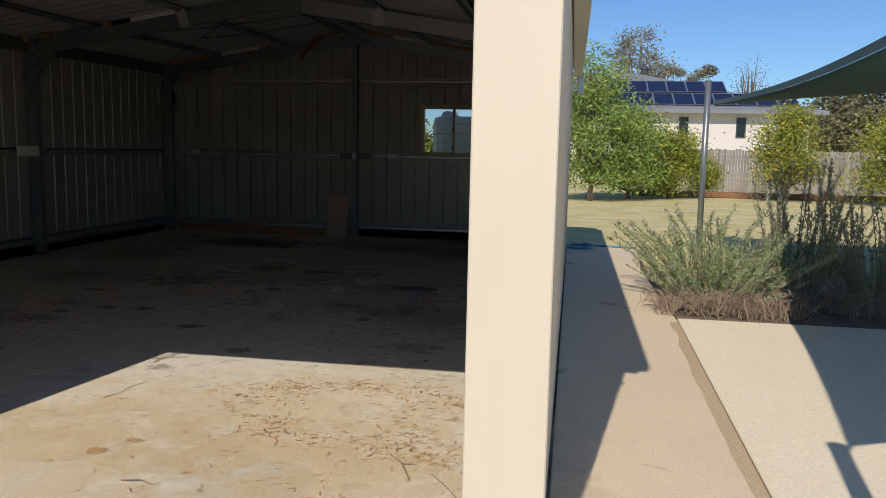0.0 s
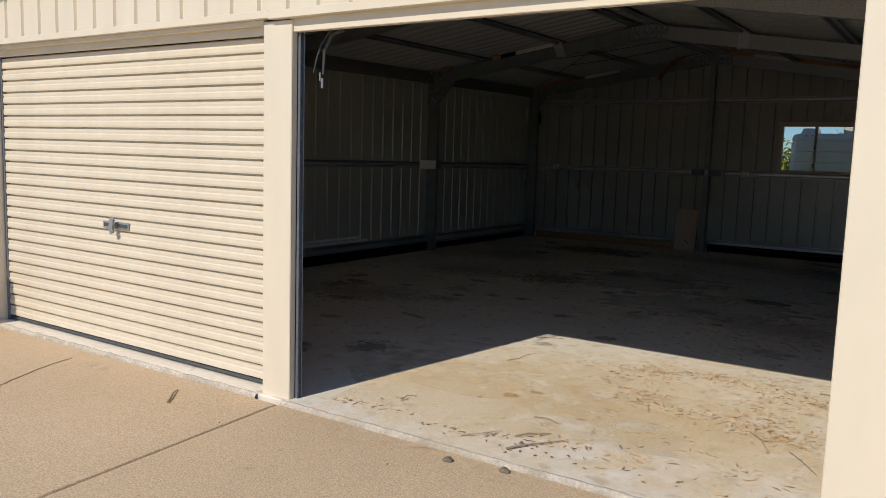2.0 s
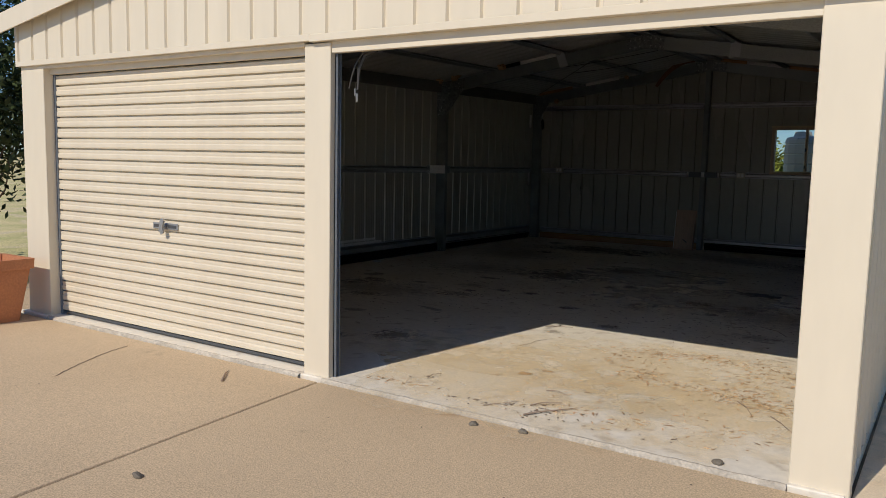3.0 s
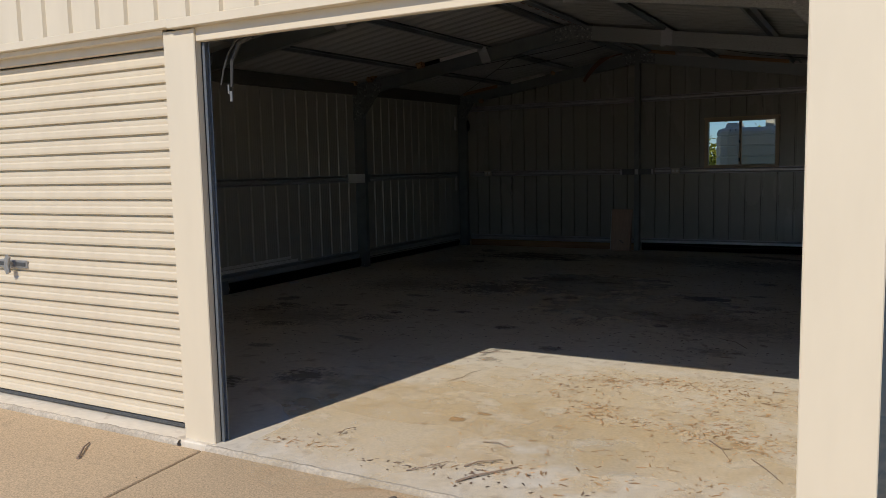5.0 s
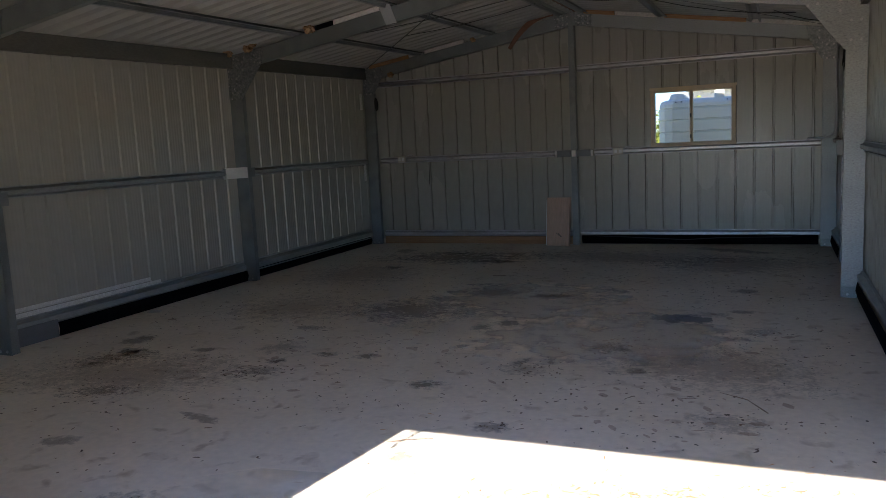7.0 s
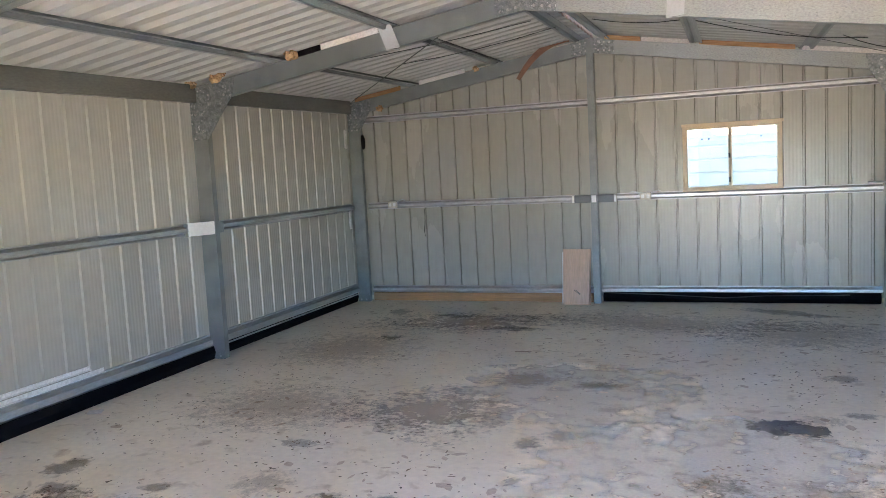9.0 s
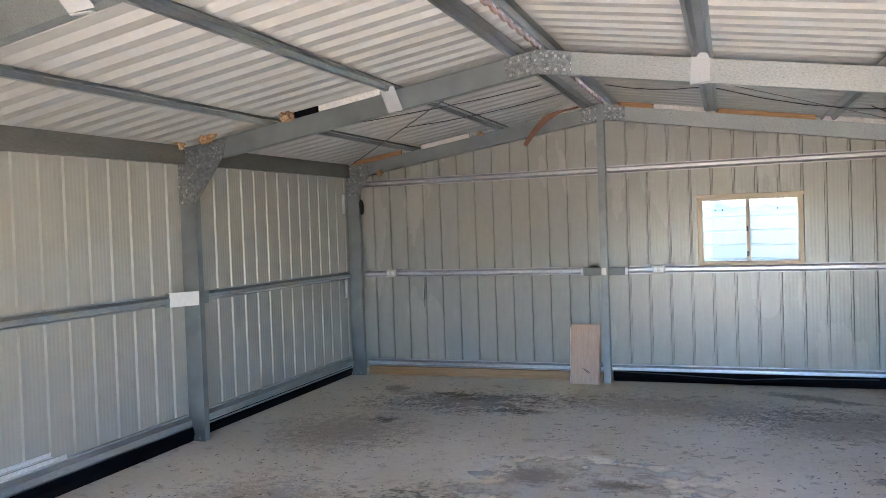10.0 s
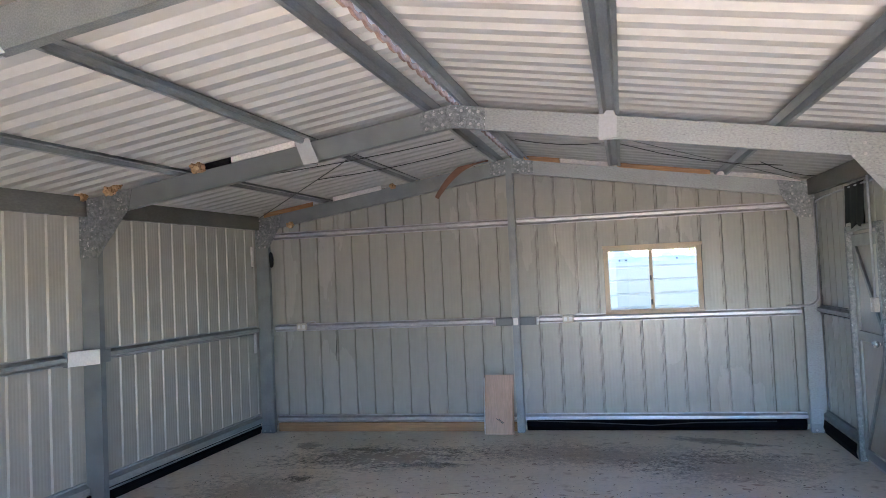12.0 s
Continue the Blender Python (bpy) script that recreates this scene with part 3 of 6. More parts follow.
# barge boards along the rake
bm = bmesh.new()
for sgn, far in ((-1, XL - 0.09), (1, XR + 0.13)):
    za, zb = roof_under(XC, YF) + 0.02, roof_under(far, YF) + 0.02
    extrude(bm, [(0, -0.11), (0.012, -0.11), (0.012, 0.03), (0.16, 0.03), (0.16, 0.042), (0, 0.042)], (XC, YF - 0.105, za), (far - XC, 0, zb - za), (0, 1, 0), (0, 0, 1))
part("barge_board", bm, CREAM, front)
for x0 in (XR + 0.086,):
    gut = thing("gutter", "cream steel gutter along the shed eave", "gutter", kind="structure")
    bm = bmesh.new()
    z = roof_under(XR, YF) - 0.01
    extrude(bm, [(0, 0.02), (0, -0.09), (0.115, -0.09), (0.125, 0.0), (0.117, 0.0), (0.109, -0.083), (0.007, -0.083), (0.007, 0.02)],
            (x0 - 0.01, YF - 0.06, z), (0, YB + 0.16 - YF, 0.1), (1, 0, 0), (0, 0, 1))
    part("trough", bm, CREAM, gut)
    bm = boxes(((XR + 0.13, YB - 0.03, 2.12), (XR + 0.22, YB + 0.06, 2.38)), bevel=0.012)
    part("downpipe", bm, ALU, gut, "pale grey downpipe")


# ---- steel portal frames ----
bolt_mesh = bpy.data.meshes.new("bolt")
bm = bmesh.new()
bmesh.ops.create_cone(bm, cap_ends=True, segments=8, radius1=0.0115, radius2=0.0115, depth=0.003, matrix=Matrix.Translation((0, 0.0035, 0)) @ Matrix.Rotation(math.pi / 2, 4, "X"))
bmesh.ops.create_cone(bm, cap_ends=True, segments=6, radius1=0.008, radius2=0.007, depth=0.01, matrix=Matrix.Rotation(math.pi / 2, 4, "X"))
bm.to_mesh(bolt_mesh)
bm.free()
bolt_mesh.materials.append(BOLT)


def portal(y, group="portal frames", rear=False):
    ob = thing("portal_frame", "galvanised steel portal frame carrying the shed roof" if not rear else "galvanised steel end frame against the rear wall", "steel frame", (XC, y, 0), group)
    inv = Matrix.Translation((-XC, -y, 0))

    def p(name, bm, mat, label="", parent=None):
        bm.transform(inv)
        return part(name, bm, mat, parent or ob, label)

    def bolt(x, z, parent):
        b = new("bolt", bolt_mesh)
        b.parent, b.location = parent, (x - XC, -0.0125, z)
    for sgn, outer in ((1, POSTS_L[PORTALS.index(y)]), (-1, POST_R)):
        inner = outer + sgn * 0.155
        mid = (outer + inner) / 2
        top = rafter_top(outer, y) - 0.02
        bm = bmesh.new()
        extrude(bm, channel(0.155, 0.064), (mid, y, 0.004), (0, 0, top - 0.06), (1, 0, 0), (0, 1, 0))
        p("post", bm, GALV if sgn > 0 else PALE_ZINC)
        # base cleat with bolts
        bm = boxes(((min(outer, inner) - 0.004, y - 0.006, 0.0), (max(outer, inner) + 0.004, y - 0.001, 0.09)), bevel=0.001)
        p("base_cleat", bm, GALV)
        for bx in (0.04, 0.11):
            bolt(outer + sgn * bx, 0.028, ob)
        # rafter
        apex = rafter_top(XC, y)
        end = rafter_top(outer, y)
        way = Vector((XC - outer, 0, apex - end))
        slope = way.normalized()
        upw = Vector((-slope.z * (1 if slope.x > 0 else -1), 0, abs(slope.x)))
        bm = bmesh.new()
        extrude(bm, channel(0.155, 0.06), Vector((outer, y, end)) - upw * 0.0785, way, upw, (0, 1, 0))
        p("rafter", bm, GALV if sgn > 0 else PALE_ZINC)
        # knee plate
        f = (lambda d, z: (outer + sgn * d, z))
        line = lambda d: rafter_top(outer + sgn * d, y)
        knee = [f(-0.003, line(0) + 0.004), f(0.48, line(0.48) - 0.004), f(0.445, line(0.445) - 0.16), f(0.17, 1.985), f(0.150, 1.975), f(-0.003, 1.972)]
        if rear:
            knee = [f(-0.003, line(0) + 0.004), f(0.34, line(0.34) - 0.004), f(0.31, line(0.31) - 0.155), f(0.17, 2.145), f(-0.003, 2.135)]
        bm = bmesh.new()
        plate(bm, knee, y - 0.007, y - 0.002)
        kp = p("knee_plate", bm, SPANGLE if rear or sgn > 0 else PALE_ZINC)
        for d, z in ((0.05, 2.05), (0.12, 2.05), (0.05, 2.2), (0.12, 2.2), (0.06, 2.36), (0.2, 2.36), (0.36, 2.42), (0.43, 2.34), (0.36, 2.35), (0.2, 2.28)):
            if rear and d > 0.28:
                continue
            bolt(outer + sgn * d, z + (0.1 if rear else 0), kp)
    # apex plate
    a = 0.24
    t0, t1 = rafter_top(XC, y), rafter_top(XC + a, y)
    bm = bmesh.new()
    plate(bm, [(XC - a, t1), (XC, t0 + 0.004), (XC + a, t1), (XC + a - 0.006, t1 - 0.158), (XC, t0 - 0.162), (XC - a + 0.014, t1 - 0.158)], y - 0.008, y - 0.002)
    ap = p("apex_plate", bm, SPANGLE)
    for d in (-0.19, -0.13, -0.07, 0.07, 0.13, 0.19):
        for dz in (-0.035, -0.125):
            bolt(XC + d, rafter_top(XC + d, y) + dz, ap)
    return ob


for y in PORTALS:
    portal(y, rear=y > 11)

# ---- purlins and eave beams ----
for sgn in (-1, 1):
    for d in (0.135, 1.09, 2.14):
        x = XC + sgn * d
        bm = bmesh.new()
        y0, y1 = YF + 0.08, YB - 0.005
        z0, z1 = rafter_top(x, y0) + 0.001, rafter_top(x, y1) + 0.001
        up = Vector((sgn * PITCH, 0, 1)).normalized()
        acr = Vector((1, 0, -sgn * PITCH)).normalized()
        # top hat: feet on the rafters, crown screwed to the sheets
        extrude(bm, top_hat(0.082, 0.034, 0.024), Vector((x, y0, z0)), Vector((0, y1 - y0, z1 - z0)), acr, up)
        ob = part("purlin", bm, PURLIN_ZINC)
        tagged(ob, "long galvanised steel purlin under the roof sheets", "purlin", group="roof purlins")
for x, sgn in ((POST_L + 0.004, 1), (POST_R - 0.004, -1)):
    bm = bmesh.new()
    y0, y1 = YF + 0.08, YB - 0.005
    for a, b in ((y0, PORTALS[0] - 0.012), (PORTALS[0] + 0.07, PORTALS[1] - 0.012), (PORTALS[1] + 0.07, PORTALS[2] - 0.012)):
        z_a, z_b = rafter_top(x, a) + 0.028, rafter_top(x, b) + 0.028
        extrude(bm, channel(0.155, 0.05), (x + sgn * 0.055, a, z_a - 0.078), (0, b - a, z_b - z_a), (0, 0, 1), (-sgn, 0, 0))
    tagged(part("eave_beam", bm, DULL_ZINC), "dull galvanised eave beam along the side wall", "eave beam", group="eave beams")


# ---- girts ----
def girt(points, inward, width=0.08, mat=None, label="galvanised top-hat girt across the wall", depth=0.052):
    ob = thing("girt", label, "girt", group="wall girts")
    for a, b in points:
        bm = bmesh.new()
        extrude(bm, lipped_rail(width, depth), a, Vector(b) - Vector(a), (0, 0, 1), inward)
        part("rail", bm, mat or GALV, ob)
    return ob


spans = ((YF + 0.1, PORTALS[0] - 0.02), (PORTALS[0] + 0.075, PORTALS[1] - 0.02), (PORTALS[1] + 0.075, PORTALS[2] - 0.02))
girt([((XL + 0.001, a, 1.195), (XL + 0.001, b, 1.195)) for a, b in spans], (1, 0, 0), 0.095, MID_ZINC, "galvanised girt along the closed side wall")
girt([((XL + 0.001, a, 0.155), (XL + 0.001, b, 0.155)) for a, b in spans], (1, 0, 0), 0.135, MID_ZINC, "low galvanised girt along the closed side wall")
girt([((XR - 0.001, a, 1.22), (XR - 0.001, b, 1.22)) for a, b in (spans[0], spans[1], (PORTALS[1] + 0.075, DOOR[0] - 0.06), (DOOR[1] + 0.06, PORTALS[2] - 0.02))], (-1, 0, 0), 0.09, label="galvanised girt along the side wall with the door")
girt([((XR - 0.001, a, 0.18), (XR - 0.001, b, 0.18)) for a, b in (spans[0], spans[1], (PORTALS[1] + 0.075, DOOR[0] - 0.06), (DOOR[1] + 0.06, PORTALS[2] - 0.02))], (-1, 0, 0), 0.09, label="low galvanised girt beside the side door")
XLI, XRI, XM = POST_L + 0.16, POST_R - 0.16, -2.972
for z, gap in ((0.142, 0.04), (1.198, 0.24), (2.275, 0.04)):
    girt([((XLI, YB - 0.001, z), (XM - gap, YB - 0.001, z)), ((XM + gap, YB - 0.001, z), (XRI, YB - 0.001, z))], (0, -1, 0), 0.085, ZINC_GIRT, "bright zinc girt across the rear wall", 0.06)

# centre post of the rear wall
bm = bmesh.new()
extrude(bm, channel(0.075, 0.10), (XM, PORTALS[2] - 0.012, 0.004), (0, 0, rafter_top(XM, PORTALS[2]) - 0.01), (1, 0, 0), (0, 1, 0))
tagged(part("centre_post", bm, GALV), "slim galvanised post in the middle of the rear wall", "steel post")

# brackets on posts where the girts meet
def girt_bracket(name, x, y0, y1, z0, z1, mat, label):
    bm = boxes(((x - 0.003, y0, z0), (x + 0.003, y1, z1)), bevel=0.001)
    box(bm, (x - 0.05, y0, z0 + 0.01), (x + 0.002, y0 + 0.004, z1 - 0.01))
    ob = part(name, bm, mat)
    return tagged(ob, label, "bracket", group="girt brackets")
def angled_bracket(i, low, reach):
    """A white plate that runs from the girt's end on the wall out to the post's inner front corner, with a grey cleat behind."""
    x0, x1, y0, y1 = XL + 0.045, POSTS_L[i] + 0.158, PORTALS[i] - reach, PORTALS[i] - 0.014
    ob = thing("girt_bracket", "white steel girt bracket set slantwise against a post", "bracket", (x0, y0, low), "girt brackets")
    way = Vector((x1 - x0, y1 - y0, 0))
    side = Vector((way.y, -way.x, 0)).normalized()
    bm = bmesh.new()
    extrude(bm, [(0, 0), (0.116, 0), (0.116, 0.005), (0, 0.005)], (0, 0, 0), way, (0, 0, 1), side)
    part("plate", bm, WHITE_PLATE, ob)
    part("lip", boxes(((-0.03, -0.012, -0.002), (0.012, -0.004, 0.112)), bevel=0.001), GALV, ob, "grey folded end")
    part("cleat", boxes(((x1 - x0 + 0.001, y1 - y0 + 0.010, 0.006), (x1 - x0 + 0.005, y1 - y0 + 0.13, 0.106)), bevel=0.001), GALV, ob, "grey girt cleat")
angled_bracket(1, 1.14, 0.235)
angled_bracket(0, 1.10, 0.15)
girt_bracket("girt_bracket", POST_R - 0.164, PORTALS[1] - 0.05, PORTALS[1] + 0.10, 1.15, 1.29, GREY_PAINT, "grey steel girt bracket wrapped round a post")
girt_bracket("girt_bracket", POST_R - 0.164, PORTALS[0] - 0.05, PORTALS[0] + 0.10, 1.15, 1.29, PALE_PLATE, "pale steel girt bracket wrapped round a post")
mb = thing("post_bracket", "grey plates clamping the girts to the rear centre post", "bracket", (XM, PORTALS[2], 1.195))
for x0, x1 in ((-0.232, -0.04), (0.04, 0.232)):
    part("plate", boxes(((x0, -0.02, -0.042), (x1, 0.07, 0.042)), bevel=0.003), GREY_PAINT, mb)
for x0 in (-0.245, 0.222, -0.025):
    part("clip", boxes(((x0, -0.03, -0.04), (x0 + (0.026 if abs(x0) > 0.1 else 0.05), -0.018, 0.04)), bevel=0.002), WHITE_PLATE, mb, "small white clip")

# fly-brace plates on the rafters
def rafter_clip(x, y, mat, skew, hang=0.0):
    z = rafter_top(x, y)
    bm = bmesh.new()
    plate(bm, [(x - 0.06 - skew, z + 0.03), (x + 0.06 - skew, z + 0.03), (x + 0.06 + skew, z - 0.155 - hang), (x - 0.06 + skew, z - 0.165 - hang)], y - 0.016, y - 0.011)
    box(bm, (x - 0.06 + skew, y - 0.016, z - 0.17 - hang), (x + 0.045 + skew, y + 0.004, z - 0.165 - hang))
    tagged(part("rafter_clip", bm, mat), "pale steel plate strapped over a rafter", "plate", group="rafter clips")
rafter_clip(XC - 1.075, PORTALS[0], PALE_PLATE, 0.08)
rafter_clip(XC - 1.11, PORTALS[1], PALE_PLATE, 0.036)
for y in PORTALS[:2]:
    rafter_clip(XC + 1.075, y, PALE_PLATE, -0.006)

# ---- closed roller door, open door with its drum ----
rd = thing("roller_door", "closed cream roller door with horizontal ribbed slats", "roller door", (-4.268, YF + 0.10, 0))
rd_slats = 23
pitch_z = (1.93 - 0.035) / rd_slats
prof = [(0.016, 0.0), (-0.010, 0.003), (-0.013, 0.014), (-0.013, pitch_z * 0.45), (-0.008, pitch_z * 0.55), (-0.010, pitch_z - 0.026),
        (-0.010, pitch_z - 0.011), (0.016, pitch_z - 0.009), (0.016, pitch_z), (0.021, pitch_z), (0.021, 0.0)]
bm = bmesh.new()
extrude(bm, prof, (-1.40, 0, 0), (2.80, 0, 0), (0, 1, 0), (0, 0, 1))
slat_mesh = bpy.data.meshes.new("slat")
bm.to_mesh(slat_mesh)
bm.free()
slat_mesh.materials.append(CREAM_DOOR)
for i in range(rd_slats):
    s = new("slat", slat_mesh)
    s.parent, s.location = rd, (0, 0, 0.035 + i * pitch_z)
part("bottom_rail", boxes(((-1.40, -0.010, 0.010), (1.40, 0.02, 0.030)), bevel=0.003), DARK_STEEL, rd, "dark rubber-edged bottom rail")
for x in (-1.40, 1.375):
    part("guide", boxes(((x, -0.02, 0.0), (x + 0.025, 0.035, 1.95)), bevel=0.002), TRACK, rd, "grey steel guide")
LX, LZ = -0.165, 0.812            # lock's place on the door
lock = part("lock", boxes(((LX, -0.022, LZ - 0.024), (LX + 0.275, -0.014, LZ + 0.022)), bevel=0.003), PADLOCK, rd, "worn steel lock with a T handle")
part("slot", boxes(((LX + 0.014, -0.025, LZ - 0.012), (LX + 0.105, -0.021, LZ + 0.010)), ((LX + 0.172, -0.025, LZ - 0.012), (LX + 0.261, -0.021, LZ + 0.010))), DARK_STEEL, lock)
bm = bmesh.new()
tube(bm, [(LX + 0.138, -0.018, LZ), (LX + 0.138, -0.055, LZ)], 0.014, 8)
plate(bm, [(LX + 0.118, LZ - 0.03), (LX + 0.138, LZ - 0.058), (LX + 0.165, LZ - 0.045), (LX + 0.155, LZ), (LX + 0.172, LZ + 0.04), (LX + 0.145, LZ + 0.058), (LX + 0.125, LZ + 0.03)], -0.062, -0.050)
part("handle", bm, PADLOCK, lock)

od = thing("open_roller_door", "cream roller door rolled up on its drum above the opening", "roller door", (-1.38, YF + 0.30, 2.19))
bm = bmesh.new()
outline = []
for k in range(56):
    a = math.tau * k / 56
    r = 0.155 + (0.006 if k % 4 < 3 else -0.004)
    outline.append((r * math.cos(a), r * math.sin(a)))
extrude(bm, outline, (-1.27, 0, 0), (2.50, 0, 0), (0, 1, 0), (0, 0, 1))
part("drum", bm, CREAM_DOOR, od)
part("bottom_rail", boxes(((-1.27, -0.225, -0.212), (1.26, -0.19, -0.205)), ((-1.27, -0.195, -0.212), (1.26, -0.188, -0.165)), bevel=0.002), CREAM, od, "thin cream bottom rail")
for x in (-1.283, 1.306):
    part("guide", boxes(((x, -0.262, -2.19), (x + 0.010, -0.225, -0.2)), ((x, -0.262, -2.19), (x + 0.022, -0.255, -0.2)), ((x, -0.232, -2.19), (x + 0.022, -0.225, -0.2)), bevel=0.002), TRACK, od, "grey steel door guide")
for x in (-1.30, 1.25):
    part("drum_bracket", boxes(((x, -0.06, -0.1), (x + 0.02, 0.12, 0.12)), bevel=0.003), GALV, od)

# torn weather strip hanging inside the opening
ws = thing("weather_strip", "torn dark weather strip hanging in the doorway corner", "weather strip", (-2.57, YF + 0.12, 1.92))
bm = bmesh.new()
tube(bm, [(0.10, 0, 0.03), (0.05, 0, 0.01), (0.0, -0.005, -0.05), (-0.025, -0.01, -0.12), (-0.045, -0.01, -0.19)], 0.007, 6, 0.6)
tube(bm, [(0.14, 0.01, 0.025), (0.06, 0.01, 0.0), (0.02, 0.0, -0.08), (0.012, 0.0, -0.2)], 0.014, 6, 0.5)
part("strip", bm, DARK_WIRE, ws)
part("clip", boxes(((0.004, -0.010, -0.27), (0.020, -0.004, -0.22)), ((-0.006, -0.012, -0.235), (0.004, -0.006, -0.19)), bevel=0.002), GREY_PAINT, ws, "pale torn clip")

# ---- side door ----
sd = thing("door_1", "closed grey-green steel side door with Z bracing", "door", (XR, (DOOR[0] + DOOR[1]) / 2, 0), kind="structure")
w = (DOOR[1] - DOOR[0]) / 2
part("leaf", boxes(((0.012, -w, 0.0), (0.03, w, DOOR[3]))), LINING_Y, sd)
for y0, y1 in ((-w - 0.05, -w), (w, w + 0.05)):
    part("jamb", boxes(((-0.05, y0, 0.0), (0.03, y1, DOOR[3] + 0.04)), bevel=0.004), SPANGLE, sd)
part("head", boxes(((-0.045, -w, DOOR[3] - 0.004), (0.03, w, DOOR[3] + 0.04)), bevel=0.004), GALV, sd)
for z0, z1 in ((0.04, 0.12), (1.02, 1.10), (1.80, 1.90)):
    part("rail", boxes(((-0.012, -w + 0.01, z0), (0.012, w - 0.01, z1)), bevel=0.003), GALV, sd)
for y0 in (-w + 0.005, w - 0.065):
    part("stile", boxes(((-0.010, y0, 0.04), (0.012, y0 + 0.06, 1.9)), bevel=0.003), GALV, sd)
for z0, z1 in ((1.80, 1.10), (0.12, 1.02)):
    bm = bmesh.new()
    extrude(bm, [(-0.03, 0), (0.03, 0), (0.03, 0.02), (-0.03, 0.02)], (-0.012, w - 0.07, z0), (0, -2 * w + 0.14, z1 - z0), (0, 0, 1), (1, 0, 0))
    part("brace", bm, GALV, sd)
bm = bmesh.new()
tube(bm, [(-0.012, -w + 0.10, 1.04), (-0.05, -w + 0.10, 1.04)], 0.012, 10)
bmesh.ops.create_uvsphere(bm, u_segments=14, v_segments=8, radius=0.028, matrix=Matrix.Translation((-0.065, -w + 0.10, 1.04)))
part("door_handle", bm, CHROME, sd, "chrome knob", True)
# black cloth hung above the side door
verts, faces = [], []
for i in range(15):
    for j in range(9):
        yy = 9.62 + 0.52 * i / 14
        zz = 2.31 - (0.34 + 0.03 * math.sin(i * 0.9)) * j / 8
        verts.append((XR - 0.035 + 0.014 * math.sin(i * 1.3) * (0.3 + j / 8) - 0.01 * j / 8, yy - 0.025 * (j / 8) * (1 if i > 7 else -1) * (i - 7) / 7 * (1 if i > 7 else -1), zz))
for i in range(14):
    for j in range(8):
        k = i * 9 + j
        faces.append((k, k + 1, k + 10, k + 9))
cl = raw("black_cloth", verts, faces, BLACK_CLOTH, smooth=True)
cl.modifiers.new("thick", "SOLIDIFY").thickness = 0.004
tagged(cl, "black cloth hung over the gap above the side door", "cloth")
# conduit and switch at the side door
sw = thing("light_switch", "beige switch box on a grey conduit beside the side door", "switch", (XR - 0.06, 9.46, 1.34))
part("box", boxes(((-0.02, -0.045, -0.055), (0.03, 0.045, 0.055)), bevel=0.006), BEIGE_BOX, sw)
bm = bmesh.new()
tube(bm, [(0.005, 0.0, 0.05), (0.005, 0.0, 1.03)], 0.0105, 8)
part("conduit", bm, PALE_PLATE, sw)
part("rocker", boxes(((-0.026, -0.012, -0.018), (-0.018, 0.012, 0.018)), bevel=0.002), WHITE_PLATE, sw)

# ---- window ----
win = thing("window_1", "almond-framed sliding window with a water tank behind it", "window", (0, YB, 0), kind="structure")
x0, x1, z0, z1 = -2.018, -1.018, 1.236, 1.945
fr = 0.05
bm = boxes(((x0, -0.03, z0), (x0 + fr, 0.075, z1)), ((x1 - fr, -0.03, z0), (x1, 0.075, z1)),
           ((x0 + fr, -0.03, z0), (x1 - fr, 0.075, z0 + 0.04)), ((x0 + fr, -0.03, z1 - 0.05), (x1 - fr, 0.075, z1)), bevel=0.003)
box(bm, (x0 - 0.012, -0.036, z1 - 0.02), (x1 + 0.012, -0.012, z1 + 0.012), 0.003)
box(bm, (x0 - 0.008, -0.033, z0 - 0.008), (x1 + 0.008, -0.012, z0 + 0.012), 0.003)
part("window_frame", bm, ALMOND, win)
xm = -1.53
part("sash_bar", boxes(((xm - 0.022, -0.01, z0 + 0.04), (xm + 0.018, 0.03, z1 - 0.05)), bevel=0.003), ALMOND, win)
for a, b, yy in ((x0 + fr, xm, 0.03), (xm, x1 - fr, 0.015)):
    g = part("pane", boxes(((a, yy, z0 + 0.035), (b, yy + 0.004, z1 - 0.045))), GLASS, win)
    g.visible_shadow = False
for z in (1.345, 1.60):
    part("latch", boxes(((xm - 0.02, -0.022, z - 0.028), (xm - 0.002, -0.01, z + 0.028)), bevel=0.003), DARK_STEEL, win, "black latch")

# ---- fittings on the rear wall ----
def outlet(x, z):
    ob = thing("power_outlet", "beige power outlet fixed to the rear girt", "outlet", (x, YB - 0.065, z), "rear wall outlets")
    part("box", boxes(((-0.06, -0.03, -0.042), (0.06, 0.004, 0.042)), bevel=0.006), BEIGE_BOX, ob)
    for sx in (-0.045, 0.012):
        part("socket", boxes(((sx, -0.033, -0.02), (sx + 0.033, -0.029, 0.02)), bevel=0.002), WHITE_PLATE, ob)
    bm = bmesh.new()
    tube(bm, [(0.06, -0.01, 0.02), (0.09, -0.012, 0.05), (0.14, -0.012, 0.062), (0.17, -0.008, 0.045)], 0.008, 6)
    if x > -4:
        part("cable", bm, PALE_PLATE, ob)
        bm = bmesh.new()
        tube(bm, [(-0.06, -0.01, 0.02), (-0.09, -0.012, 0.05), (-0.14, -0.012, 0.058), (-0.17, -0.008, 0.04)], 0.008, 6)
    part("cable", bm, PALE_PLATE, ob)
outlet(-5.48, 1.208)
outlet(-2.42, 1.198)
bm = bmesh.new()
